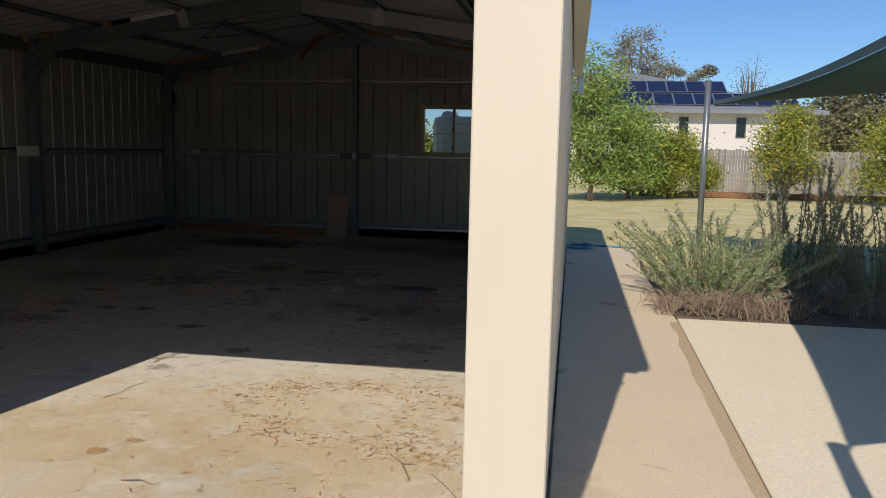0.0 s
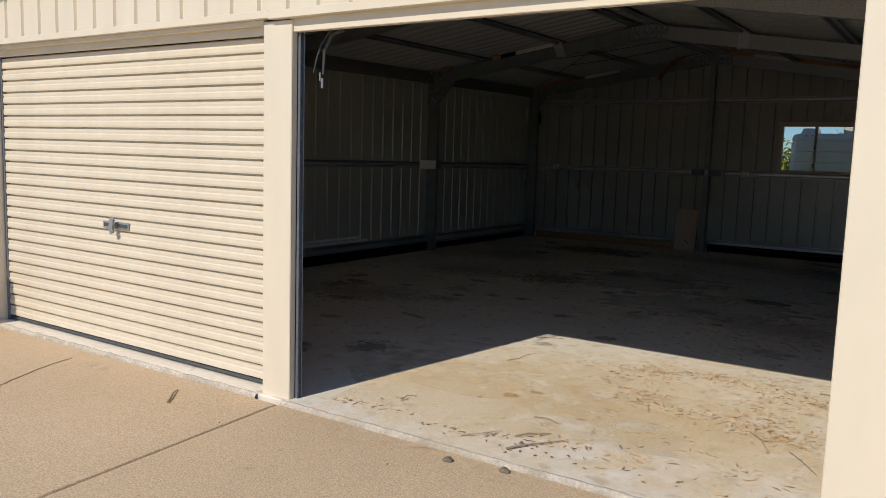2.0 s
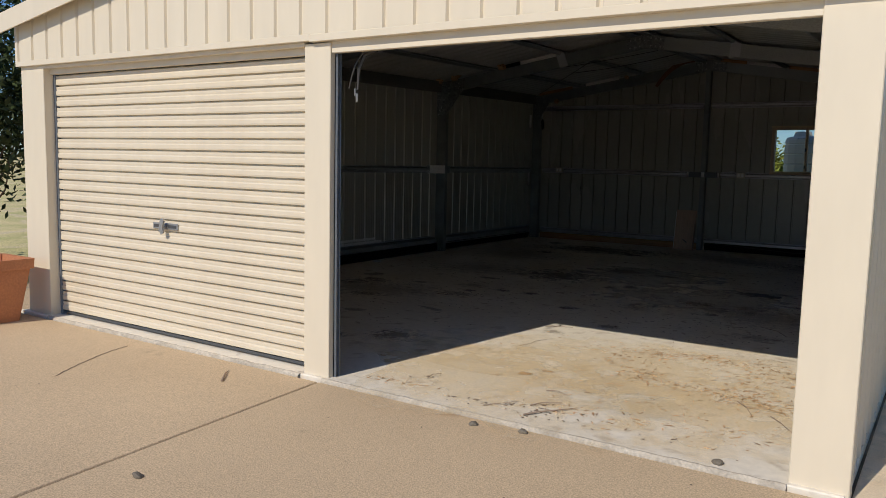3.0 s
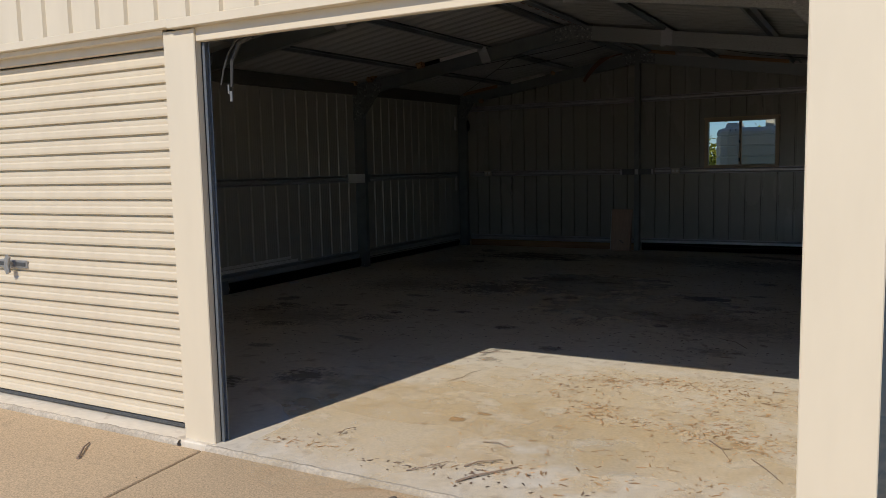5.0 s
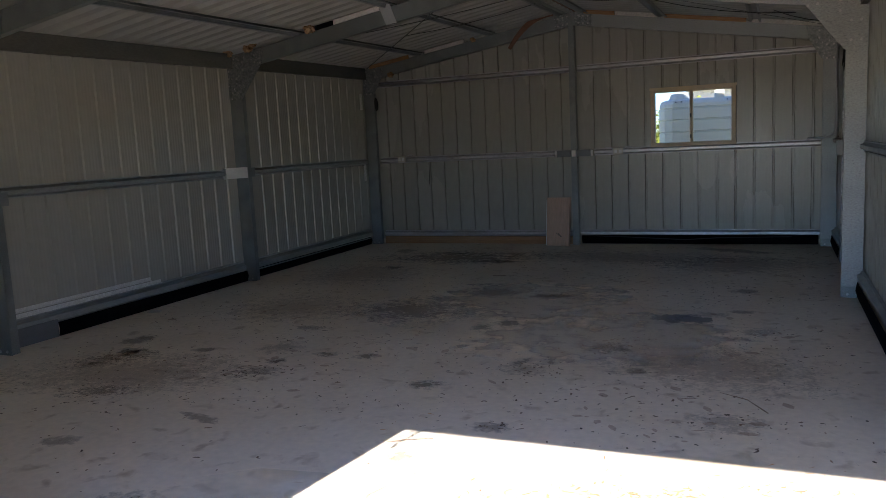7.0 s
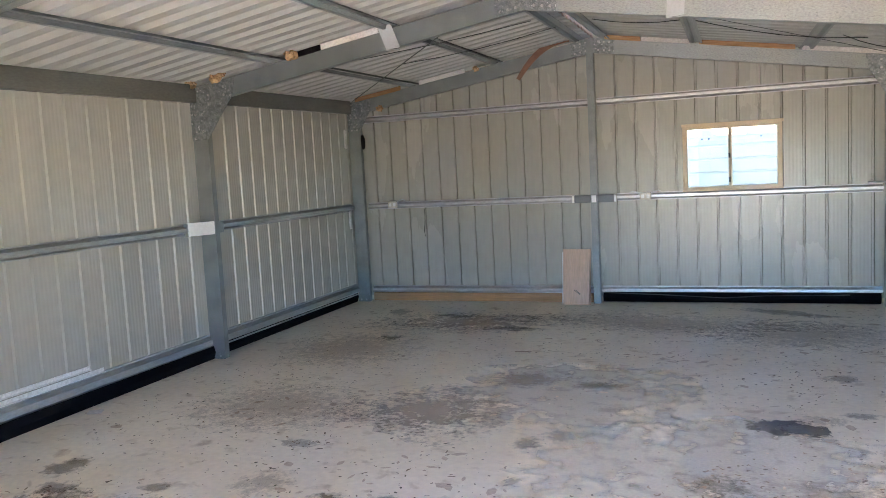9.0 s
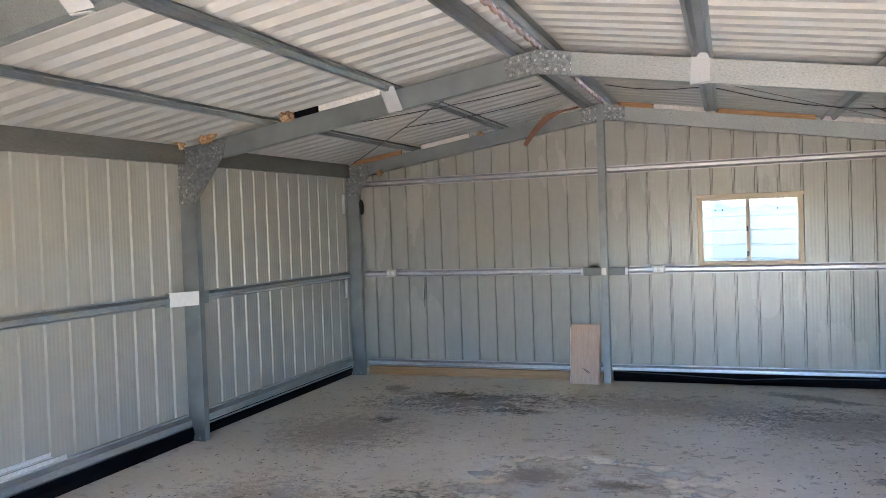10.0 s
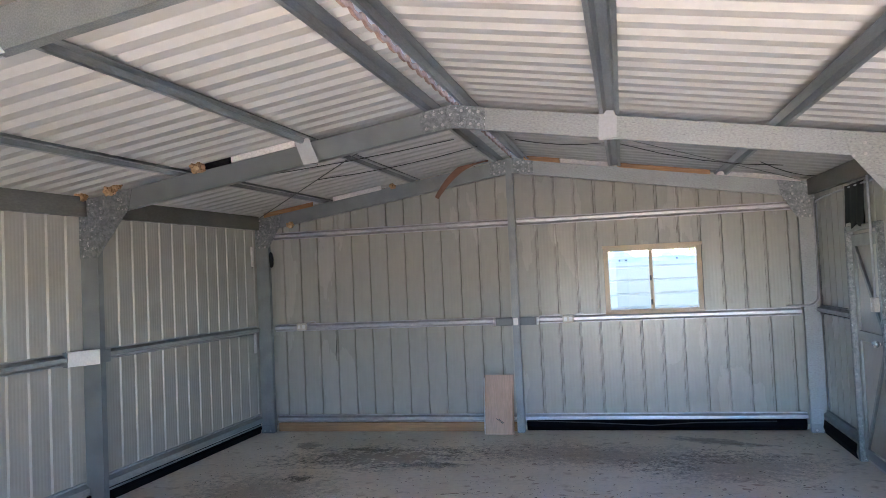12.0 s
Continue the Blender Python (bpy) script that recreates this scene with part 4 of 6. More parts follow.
tube(bm, [(XRI - 0.14, YB - 0.075, 1.255), (XRI + 0.02, PORTALS[2] - 0.02, 1.26), (XRI + 0.09, PORTALS[2] - 0.025, 1.27), (XRI + 0.135, PORTALS[2] - 0.025, 1.32),
          (XRI + 0.145, PORTALS[2] - 0.025, 1.45), (XRI + 0.145, PORTALS[2] - 0.025, 2.20), (XRI + 0.15, PORTALS[2] - 0.05, 2.27)], 0.011, 8)
tube(bm, [(XRI + 0.17, PORTALS[2] - 0.03, 0.14), (XRI + 0.17, PORTALS[2] - 0.03, 2.22), (XRI + 0.15, PORTALS[2] - 0.06, 2.29), (XR - 0.03, 10.9, 2.30), (XR - 0.03, 8.6, 2.28)], 0.010, 8)
tagged(part("conduit", bm, PALE_PLATE, smooth=True), "grey plastic conduit bent round the corner post", "conduit")
bm = bmesh.new()
tube(bm, [(-5.09, YB - 0.012, 1.14), (-5.085, YB - 0.014, 1.0), (-5.10, YB - 0.014, 0.86), (-5.09, YB - 0.012, 0.80)], 0.0045, 5)
tagged(part("loose_wire", bm, DARK_WIRE), "thin dark wire hanging below the girt", "wire")

# bottom edge: timber, black plastic and strips
bm = boxes(((XLI + 0.01, YB - 0.062, 0.0), (XM - 0.06, YB - 0.02, 0.098)), bevel=0.004)
tagged(part("timber_plate", bm, TIMBER), "raw timber batten along the foot of the rear wall", "timber")
verts, faces = [], []
n = 40
for i in range(n + 1):
    x = XM + 0.05 + (XRI - XM - 0.06) * i / n
    sag = 0.02 * math.exp(-((x + 1.6) / 0.5) ** 2)
    verts += [(x, YB - 0.03 + 0.006 * noise.noise((x * 4, 0, 0)), 0.125), (x, YB - 0.045 + 0.01 * noise.noise((x * 3, 5, 0)), 0.055 - sag), (x, YB - 0.02, 0.002)]
    if i:
        k = 3 * i
        faces += [(k - 3, k - 2, k + 1, k), (k - 2, k - 1, k + 2, k + 1)]
tagged(raw("black_foot_strip", verts, faces, BLACK_PLASTIC_AND_GAP), "black plastic sheet sealing the foot of the rear wall", "plastic sheet", group="plastic strips")
bm2 = bmesh.new()
tube(bm2, [(XM + 0.06, YB - 0.06, 0.115), (-2.3, YB - 0.065, 0.095), (-1.62, YB - 0.065, 0.062), (-1.60, YB - 0.065, 0.062), (-1.2, YB - 0.065, 0.088), (XRI - 0.3, YB - 0.06, 0.10)], 0.006, 5)
tagged(part("edge_cable", bm2, DARK_WIRE), "black cord sagging below the rear girt", "cord")


# Plain black strip between a side wall's low girt and the floor.
def wall_strip(y0, y1, x, seed, top=0.118):
    verts, faces = [], []
    for i in range(31):
        yy = y0 + (y1 - y0) * i / 30
        sg = 1 if x < XC else -1
        verts += [(x, yy, top), (x + sg * (0.012 + 0.008 * noise.noise((yy * 4, seed, 0))), yy, 0.06), (x - sg * 0.004, yy, 0.0)]
        if i:
            k = 3 * i
            faces += [(k - 3, k - 2, k + 1, k), (k - 2, k - 1, k + 2, k + 1)]
    return tagged(raw("black_foot_strip", verts, faces, BLACK_PLASTIC_AND_GAP), "black strip along the foot of a side wall", "plastic sheet", group="plastic strips")
wall_strip(5.83, PORTALS[1] - 0.01, XL + 0.052, 1)
wall_strip(PORTALS[1] + 0.07, PORTALS[2] - 0.01, XL + 0.014, 2)
wall_strip(YF + 0.2, PORTALS[1] - 0.01, XR - 0.05, 3, 0.135)
wall_strip(PORTALS[1] + 0.07, DOOR[0] - 0.06, XR - 0.05, 4, 0.135)
wall_strip(DOOR[1] + 0.06, PORTALS[2] - 0.01, XR - 0.05, 5, 0.135)
bm = boxes(((XL + 0.03, YF + 0.2, 0.0), (XL + 0.056, 5.83, 0.145)), bevel=0.003)
tagged(part("kick_board", bm, GREY_PAINT), "grey kick board at the foot of the side wall", "board")

# plywood offcut leaning by the centre post
ply = part("plywood_offcut", boxes(((-0.157, -0.006, 0.0), (0.157, 0.006, 0.632)), bevel=0.002), PLY)
ply.matrix_world = pose(-3.190, PORTALS[2] - 0.09, 0.002, -7, 0.6, 0)
tagged(ply, "pinkish plywood offcut leaning against the rear wall", "board")
ed = part("pale_edge", boxes(((-0.166, -0.005, 0.0), (-0.158, 0.005, 0.60)), bevel=0.001), WHITE_PLATE, ply)

bm = bmesh.new()
for x0, z0, x1, z1 in ((-0.035, 0.17, 0.035, 0.115), (-0.01, 0.165, 0.045, 0.12)):
    extrude(bm, [(-0.004, 0), (0.004, 0), (0.004, 0.001), (-0.004, 0.001)], (x0, -0.0065, z0), (x1 - x0, 0, z1 - z0), (0, 0, 1), (0, -1, 0))
part("scratch", bm, DARK_STEEL, ply, "dark scuffed scratch")

# white PVC lengths resting on the low girt
for k, (y0, y1, x, z) in enumerate(((3.6, 6.93, XL + 0.008, 0.262), (3.9, 7.04, XL + 0.030, 0.2235))):
    bm = bmesh.new()
    extrude(bm, [(0, 0), (0.02, 0), (0.02, 0.004), (0.004, 0.004), (0.004, 0.032), (0.0, 0.032)], (x, y0, z), (0, y1 - y0, 0), (1, 0, 0), (0, 0, 1))
    tagged(part("pvc_length", bm, PVC), "white plastic trim length resting on the low girt", "trim length", group="pvc lengths")

# curled rusty strip and foam over the rear rafter
pts = []
for i in range(15):
    s = i / 14
    pts.append((-3.19 - 0.61 * s + 0.02 * s * s, PORTALS[2] - 0.03, 2.975 - 0.04 * s - 0.355 * s ** 2.3))
verts, faces = [], []
for i, (x, y, z) in enumerate(pts):
    p, q = pts[max(i - 1, 0)], pts[min(i + 1, len(pts) - 1)]
    across = Vector((p[2] - q[2], 0, q[0] - p[0])).normalized() * (0.036 - 0.014 * (i / 14) ** 4)
    verts += [(x + across.x, y - 0.004, z + across.z), (x - across.x, y - 0.018, z - across.z)]
    if i:
        faces.append((2 * i - 2, 2 * i - 1, 2 * i + 1, 2 * i))
st = raw("curled_strip", verts, faces, RUST)
st.modifiers.new("thick", "SOLIDIFY").thickness = 0.005
tagged(st, "curled rust-brown strip hanging from the roof", "strip")


def filler(x0, x1, y, mat, name, label, h=0.05):
    bm = bmesh.new()
    z0, z1 = rafter_top(x0, y) + 0.002, rafter_top(x1, y) + 0.002
    extrude(bm, [(0, 0), (0.020, 0), (0.020, h), (0, h)], (x0, y - 0.022, z0 - 0.010), (x1 - x0, 0, z1 - z0), (0, 1, 0), (0, 0, 1))
    tagged(part(name, bm, mat), label, "filler", group="roof gap fillers")
R = PORTALS[2]
filler(-4.66, -4.14, PORTALS[1], FOAM, "foam_strip", "white foam strip wedged above a rafter", 0.054)
# Black strip stands in for the shade of the open gap here.
filler(-4.90, -4.67, PORTALS[1], BLACK_PLASTIC_AND_GAP, "gap_shadow_strip", "black strip painting the shade of the gap above a rafter", 0.044)
filler(-5.86, -5.25, R, TIMBER, "timber_filler", "brown timber piece wedged above the rear rafter", 0.05)
filler(-5.0, -4.42, R, FOAM, "foam_strip", "white foam strip wedged above the rear rafter", 0.05)
filler(-2.80, -2.42, R, TIMBER, "timber_filler", "brown timber piece wedged above the rear rafter", 0.052)
filler(-2.41, -1.91, R, FOAM, "foam_strip", "white foam strip wedged above the rear rafter", 0.05)
filler(-1.82, -0.90, R, TIMBER, "timber_filler", "brown timber piece wedged above the rear rafter", 0.05)
filler(-0.84, -0.05, R, FOAM, "foam_strip", "white foam strip wedged above the rear rafter", 0.052)


def crumple(x, y, z, r, seed):
    bm = bmesh.new()
    bmesh.ops.create_icosphere(bm, subdivisions=3, radius=r)
    for v in bm.verts:
        q = v.co / r
        v.co *= 1 + 0.45 * noise.noise(q * 1.6 + Vector((seed, 0, 0))) + 0.38 * abs(noise.noise(q * 4.2 + Vector((0, seed, 0)))) - 0.1
        v.co.z *= 0.9
    ob = part("paper_wad", bm, PAPER)
    ob.location = (x, y, z)
    tagged(ob, "crumpled tan paper stuffed into a roof gap", "paper", group="paper wads")
for x, y, z, r in ((-5.955, PORTALS[1] - 0.05, 2.462, 0.052), (-5.69, PORTALS[1] - 0.05, 2.49, 0.05), (-5.63, PORTALS[1] - 0.045, 2.53, 0.042), (-4.935, PORTALS[1] - 0.045, 2.615, 0.056),
                   (-5.53, R - 0.03, 2.385, 0.04), (-4.28, R - 0.03, 2.745, 0.034)):
    crumple(x, y, z, r, x * 7)

# strap bracing in the rear bay, with thin sagging wires
for k, (a, b) in enumerate((((POST_L + 0.1, R - 0.05), (-3.3, PORTALS[1] + 0.1)), ((POST_R - 0.1, R - 0.05), (-2.6, PORTALS[1] + 0.1)))):
    za, zb = rafter_top(a[0], a[1]) + 0.0, rafter_top(b[0], b[1]) + 0.0
    bm = bmesh.new()
    extrude(bm, [(-0.012, 0), (0.012, 0), (0.012, 0.002), (-0.012, 0.002)], (*a, za), (b[0] - a[0], b[1] - a[1], zb - za), (0, 1, 0), (0, 0, 1))
    tagged(part("brace_strap", bm, DARK_STEEL), "dark steel brace strap crossing the roof bay", "brace", group="roof braces")
for k, (a, b, sag) in enumerate(((( -3.2, 9.6), (-5.0, 9.0), 0.02), ((-3.1, 10.2), (-4.6, 9.9), 0.03), ((-2.7, 9.9), (-1.9, 9.7), 0.03), ((-1.8, 9.7), (-0.4, 10.3), 0.05), ((-0.6, 10.2), (0.0, 10.9), 0.03))):
    za, zb = roof_under(*a) - 0.03, roof_under(*b) - 0.03
    bm = bmesh.new()
    tube(bm, [(a[0] + (b[0] - a[0]) * s, a[1] + (b[1] - a[1]) * s, za + (zb - za) * s - sag * 4 * s * (1 - s)) for s in (0, 0.25, 0.5, 0.75, 1)], 0.004, 5)
    tagged(part("roof_wire", bm, DARK_WIRE), "thin dark wire strung under the roof sheets", "wire", group="roof wires")

# dark rag on the rear corner post, pale sealant daubs
bm = bmesh.new()
bmesh.ops.create_icosphere(bm, subdivisions=3, radius=0.06)
for v in bm.verts:
    v.co = Vector((v.co.x * 0.5, v.co.y * 0.4, v.co.z * 1.5)) * (1 + 0.35 * noise.noise(v.co * 22))
ob = part("dark_rag", bm, BLACK_CLOTH)
ob.location = (XLI + 0.02, PORTALS[2] + 0.03, 2.0)
tagged(ob, "black rag tucked behind the rear corner post", "rag")
for z0, z1 in ((1.93, 2.16), (0.93, 1.17)):
    bm = boxes(((XL + 0.004, PORTALS[2] - 0.10, z0), (XL + 0.03, PORTALS[2] - 0.055, z1)), bevel=0.008)
    tagged(part("pale_daub", bm, FOAM), "pale foam sealant daub in the wall corner", "sealant", group="sealant daubs")

# printed label on the post nearest the doorway
lb = part("post_label", boxes(((POST_R - 0.150, PORTALS[0] - 0.0125, 0.13), (POST_R - 0.02, PORTALS[0] - 0.0112, 0.40))), PAPER_WHITE)
tagged(lb, "white printed paper label on a galvanised post", "label")
items = [((POST_R - 0.14, PORTALS[0] - 0.0135, 0.17 + 0.025 * i), (POST_R - 0.14 + 0.02 + 0.015 * (i % 3), PORTALS[0] - 0.0126, 0.178 + 0.025 * i)) for i in range(8)]
part("print", boxes(*items), DARK_PRINT, lb)

# ---- marks and litter on the floor ----
def blob(name, x, y, rx, ry, mat, label, seed, z=0.0012, turn=0.0, rough=0.45):
    verts = [(0, 0, 0)]
    n = 44
    for i in range(n):
        a = math.tau * i / n
        r = 1 + rough * noise.noise((math.cos(a) * 1.6 + seed, math.sin(a) * 1.6, 0.3)) + 0.2 * noise.noise((math.cos(a) * 5 + seed, math.sin(a) * 5, 2.0))
        verts.append((rx * r * math.cos(a), ry * r * math.sin(a), 0))
    ob = raw(name, verts, [(0, 1 + i, 1 + (i + 1) % n) for i in range(n)], mat)
    ob.matrix_world = pose(x, y, z, 0, 0, turn)
    return tagged(ob, label, "stain", group="floor stains")
blob("oil_stain", -1.30, 7.36, 0.21, 0.13, MARK_OIL, "dark oil stain on the concrete floor", 1, turn=8, rough=0.5)
blob("oil_stain", -1.14, 7.31, 0.13, 0.12, MARK_OIL, "dark oil stain on the concrete floor", 7, turn=-20, z=0.0016, rough=0.5)
blob("damp_stain", -2.16, 4.36, 0.105, 0.10, MARK_GREY, "grey damp mark on the sunlit concrete", 2, rough=0.2)
blob("rust_stain", -1.768, 3.13, 0.06, 0.048, MARK_RUST, "orange rust stain on the concrete floor", 3)
blob("rust_stain", -1.672, 3.27, 0.05, 0.034, MARK_RUST, "faint rust stain on the concrete floor", 9)
MARKS = {"br": (MARK_BROWN, "dirt_stain", "brown dirt smear on the concrete floor"), "dk": (MARK_DARK, "dark_stain", "dark mark on the concrete floor"),
         "oc": (SUN_OCHRE, "sunlit_floor_tint", "broad ochre tint painting warm sunlight on the concrete"), "pl": (MARK_PALE, "worn_patch", "paler scrubbed patch of the concrete floor"), "gr": (MARK_GREY, "damp_stain", "dull grey damp mark on the concrete floor")}
for i, (kind, x, y, rx, ry) in enumerate((
        # The three "oc" blobs paint warm sunlight onto the floor inside the doorway.
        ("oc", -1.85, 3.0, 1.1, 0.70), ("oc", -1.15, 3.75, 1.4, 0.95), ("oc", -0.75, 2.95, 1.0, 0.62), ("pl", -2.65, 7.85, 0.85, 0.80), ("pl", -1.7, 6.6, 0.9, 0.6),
        ("br", -3.86, 5.93, 0.17, 0.17), ("dk", -5.17, 5.87, 0.11, 0.13), ("br", -4.99, 5.36, 0.15, 0.17), ("br", -4.82, 5.52, 0.12, 0.12),
        ("gr", -3.43, 5.84, 0.10, 0.07), ("gr", -3.15, 5.86, 0.10, 0.07), ("gr", -3.69, 5.62, 0.07, 0.07), ("br", -3.68, 5.39, 0.15, 0.13),
        ("dk", -4.41, 5.75, 0.10, 0.06), ("dk", -4.00, 6.51, 0.14, 0.06), ("gr", -4.68, 9.36, 0.12, 0.14), ("gr", -2.98, 8.13, 0.30, 0.22),
        ("dk", -2.46, 8.02, 0.18, 0.10), ("br", -2.29, 7.52, 0.09, 0.09), ("gr", -2.65, 6.79, 0.09, 0.11), ("gr", -2.50, 6.95, 0.09, 0.11),
        ("br", -1.79, 6.05, 0.06, 0.06), ("br", -2.00, 5.81, 0.15, 0.12), ("dk", -1.35, 5.91, 0.06, 0.06), ("dk", -0.82, 7.64, 0.11, 0.06),
        ("br", -1.05, 7.52, 0.14, 0.10), ("br", -1.63, 6.44, 0.17, 0.13), ("dk", -5.13, 10.69, 0.14, 0.15), ("dk", -0.81, 8.48, 0.11, 0.10),
        ("br", -0.68, 7.02, 0.14, 0.14), ("gr", -3.47, 3.18, 0.20, 0.12), ("gr", -3.04, 3.48, 0.24, 0.20), ("dk", -3.94, 4.07, 0.12, 0.07),
        ("dk", -4.98, 5.62, 0.12, 0.09), ("dk", -3.45, 4.54, 0.14, 0.05), ("gr", -2.48, 5.38, 0.11, 0.09), ("dk", -1.88, 4.81, 0.10, 0.07),
        ("br", -0.83, 5.15, 0.20, 0.14), ("br", -4.35, 3.72, 0.16, 0.10), ("br", -4.40, 4.75, 0.20, 0.12), ("gr", -4.2, 10.2, 1.0, 0.5), ("br", -2.2, 10.35, 1.2, 0.45), ("br", -4.8, 8.9, 0.7, 0.6), ("br", -1.0, 9.9, 0.8, 0.6), ("gr", -3.4, 7.3, 0.6, 0.5), ("br", -4.6, 7.2, 0.7, 0.5),
        ("br", -1.0, 6.2, 0.7, 0.5), ("br", -4.6, 5.1, 0.8, 0.5), ("dk", -3.6, 9.9, 0.3, 0.10), ("dk", -4.4, 10.5, 0.22, 0.08), ("dk", -1.0, 10.9, 0.5, 0.12))):
    material, name, words = MARKS[kind]
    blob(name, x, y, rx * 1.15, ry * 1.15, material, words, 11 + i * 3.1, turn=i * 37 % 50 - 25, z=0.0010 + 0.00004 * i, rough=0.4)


def scatter(name, pts, mat, label, category, seed, lo, hi, lift=0.004, slim=0.35):
    r = np.random.RandomState(seed)
    verts, faces = [], []
    for x, y, z in pts:
        a, s = r.uniform(0, math.tau), lo + (hi - lo) * r.rand() ** 2.2
        c, d = math.cos(a), math.sin(a)
        w = s * r.uniform(slim * 0.6, slim * 1.7)
        k = len(verts)
        for u, v in ((-s, 0), (-0.25 * s, -w), (0.6 * s, -w * 0.6), (s, 0.1 * w), (0.35 * s, w), (-0.5 * s, w * 0.7)):
            verts.append((x + u * c - v * d, y + u * d + v * c, z + 0.0018 + lift * r.rand()))
        faces.append(tuple(range(k, k + 6)))
    return tagged(raw(name, verts, faces, mat), label, category, kind="stuff")
r = np.random.RandomState(21)
pts = []
for cx, cy, sx, sy, n in ((-0.55, 3.45, 0.28, 0.16, 240), (-1.15, 3.55, 0.16, 0.14, 90), (-0.95, 4.25, 0.45, 0.12, 150), (-1.35, 3.95, 0.22, 0.10, 60), (-0.45, 4.0, 0.3, 0.3, 160), (-2.3, 2.5, 0.22, 0.07, 60), (-1.2, 2.6, 0.35, 0.09, 70), (-0.7, 2.8, 0.6, 0.25, 70)):
    pts += [(cx + 0.62 * sx * a, cy + 0.55 * sy * b, 0) for a, b in r.randn(n, 2)]
pts += [(x, y, 0) for x, y in zip(r.uniform(-2.6, -0.1, 70), r.uniform(2.35, 5.0, 70))]
pts = [p for p in pts if -5.7 < p[0] < -0.12 and p[1] > 2.32]


def shreds(name, clusters, mat, label, seed, lo, hi, width):
    """Thin curled shreds of dry leaf and bark, lying in loose drifts."""
    q = np.random.RandomState(seed)
    verts, faces = [], []
    for cx, cy, sx, sy, turn, n in clusters:
        c, d = math.cos(radians(turn)), math.sin(radians(turn))
        for _ in range(n):
            u, v = q.randn() * sx, q.randn() * sy
            x, y = cx + u * c - v * d, cy + u * d + v * c
            if not (XL + 0.1 < x < -0.1 and y > YF + 0.03):
                continue
            a, bend, ln = q.uniform(0, math.tau), q.uniform(-1.4, 1.4), lo + (hi - lo) * q.rand() ** 1.8
            w, z = width * q.uniform(0.5, 1.4), 0.0015 + 0.0015 * q.rand()
            k = len(verts)
            for j in range(4):
                s = j / 3 - 0.5
                e = a + bend * s
                px, py = x + ln * s * math.cos(e), y + ln * s * math.sin(e)
                wd = w * (1 - 1.5 * s * s)
                verts += [(px - wd * math.sin(e), py + wd * math.cos(e), z), (px + wd * math.sin(e), py - wd * math.cos(e), z + 0.001 * q.rand())]
                if j:
                    faces.append((k + 2 * j - 2, k + 2 * j - 1, k + 2 * j + 1, k + 2 * j))
    return tagged(raw(name, verts, faces, mat), label, "leaf litter", kind="stuff")


shreds("bark_shreds", ((-1.14, 3.62, 0.05, 0.13, 10, 60), (-1.26, 4.13, 0.10, 0.05, 20, 50), (-1.42, 3.75, 0.09, 0.03, -30, 34), (-0.33, 3.34, 0.14, 0.06, 10, 110),
                       (-0.51, 3.63, 0.07, 0.06, 0, 40), (-1.02, 4.24, 0.30, 0.06, 12, 90), (-1.67, 4.02, 0.06, 0.04, 0, 22), (-1.20, 3.24, 0.04, 0.02, 0, 10),
                       (-0.44, 2.76, 0.06, 0.05, 40, 20), (-0.45, 4.3, 0.25, 0.16, 0, 90), (-0.4, 3.9, 0.2, 0.2, 0, 60), (-1.6, 3.5, 0.5, 0.5, 0, 60), (-0.8, 3.2, 0.4, 0.4, 0, 60)),
       SHRED, "rust-brown bark and leaf shreds drifted on the floor", 31, 0.012, 0.060, 0.0028)
shreds("dark_shreds", ((-1.52, 2.50, 0.12, 0.04, 20, 16), (-1.80, 2.44, 0.07, 0.03, 10, 12), (-1.30, 2.48, 0.10, 0.05, 20, 10), (-2.17, 2.70, 0.05, 0.04, 30, 7),
                       (-1.0, 2.46, 0.4, 0.05, 3, 20), (-1.88, 4.83, 0.08, 0.04, 0, 14), (-3.7, 5.38, 0.14, 0.10, 10, 60), (-2.0, 5.8, 0.12, 0.10, 0, 44),
                       (-1.63, 6.42, 0.16, 0.10, 20, 60), (-4.95, 5.42, 0.16, 0.14, 0, 60), (-4.0, 6.5, 0.12, 0.04, 0, 24), (-2.46, 8.02, 0.16, 0.05, 0, 30),
                       (-0.9, 6.6, 0.3, 0.25, 0, 60), (-0.9, 8.4, 0.3, 0.2, 0, 50), (-4.4, 4.6, 0.4, 0.3, 0, 60), (-3.6, 4.2, 0.4, 0.3, 0, 36), (-2.9, 6.2, 0.9, 0.6, 0, 110),
                       (-1.3, 5.4, 0.6, 0.3, 0, 70), (-3.3, 9.2, 1.0, 0.7, 0, 110), (-1.4, 9.6, 0.8, 0.8, 0, 80), (-4.6, 8.0, 0.6, 0.9, 0, 70), (-5.3, 6.8, 0.25, 0.7, 90, 60)),
       DARK_SHRED, "dark shreds of leaf and dirt scattered over the floor", 32, 0.008, 0.045, 0.0048)
scatter("leaf_litter", pts, LITTER, "dry brown leaf litter on the sunlit floor", "leaf litter", 3, 0.006, 0.030, slim=0.13)
pts = []
for _ in range(42):
    cx, cy, n = r.uniform(-5.6, -0.2), r.uniform(4.6, 11.0), r.randint(5, 34)
    pts += [(cx + 0.28 * a, cy + 0.13 * b, 0) for a, b in r.randn(n, 2)]
pts += [(x, y, 0) for x, y in zip(r.uniform(-5.7, -0.1, 3600), r.uniform(4.7, 11.2, 3600))]
pts = [p for p in pts if -5.75 < p[0] < -0.12 and 2.35 < p[1] < 11.2]
scatter("floor_grit", pts, GRIT, "dark dirt flecks scattered over the shed floor", "dirt", 4, 0.0024, 0.01365, lift=0.002, slim=0.42)
pts = []
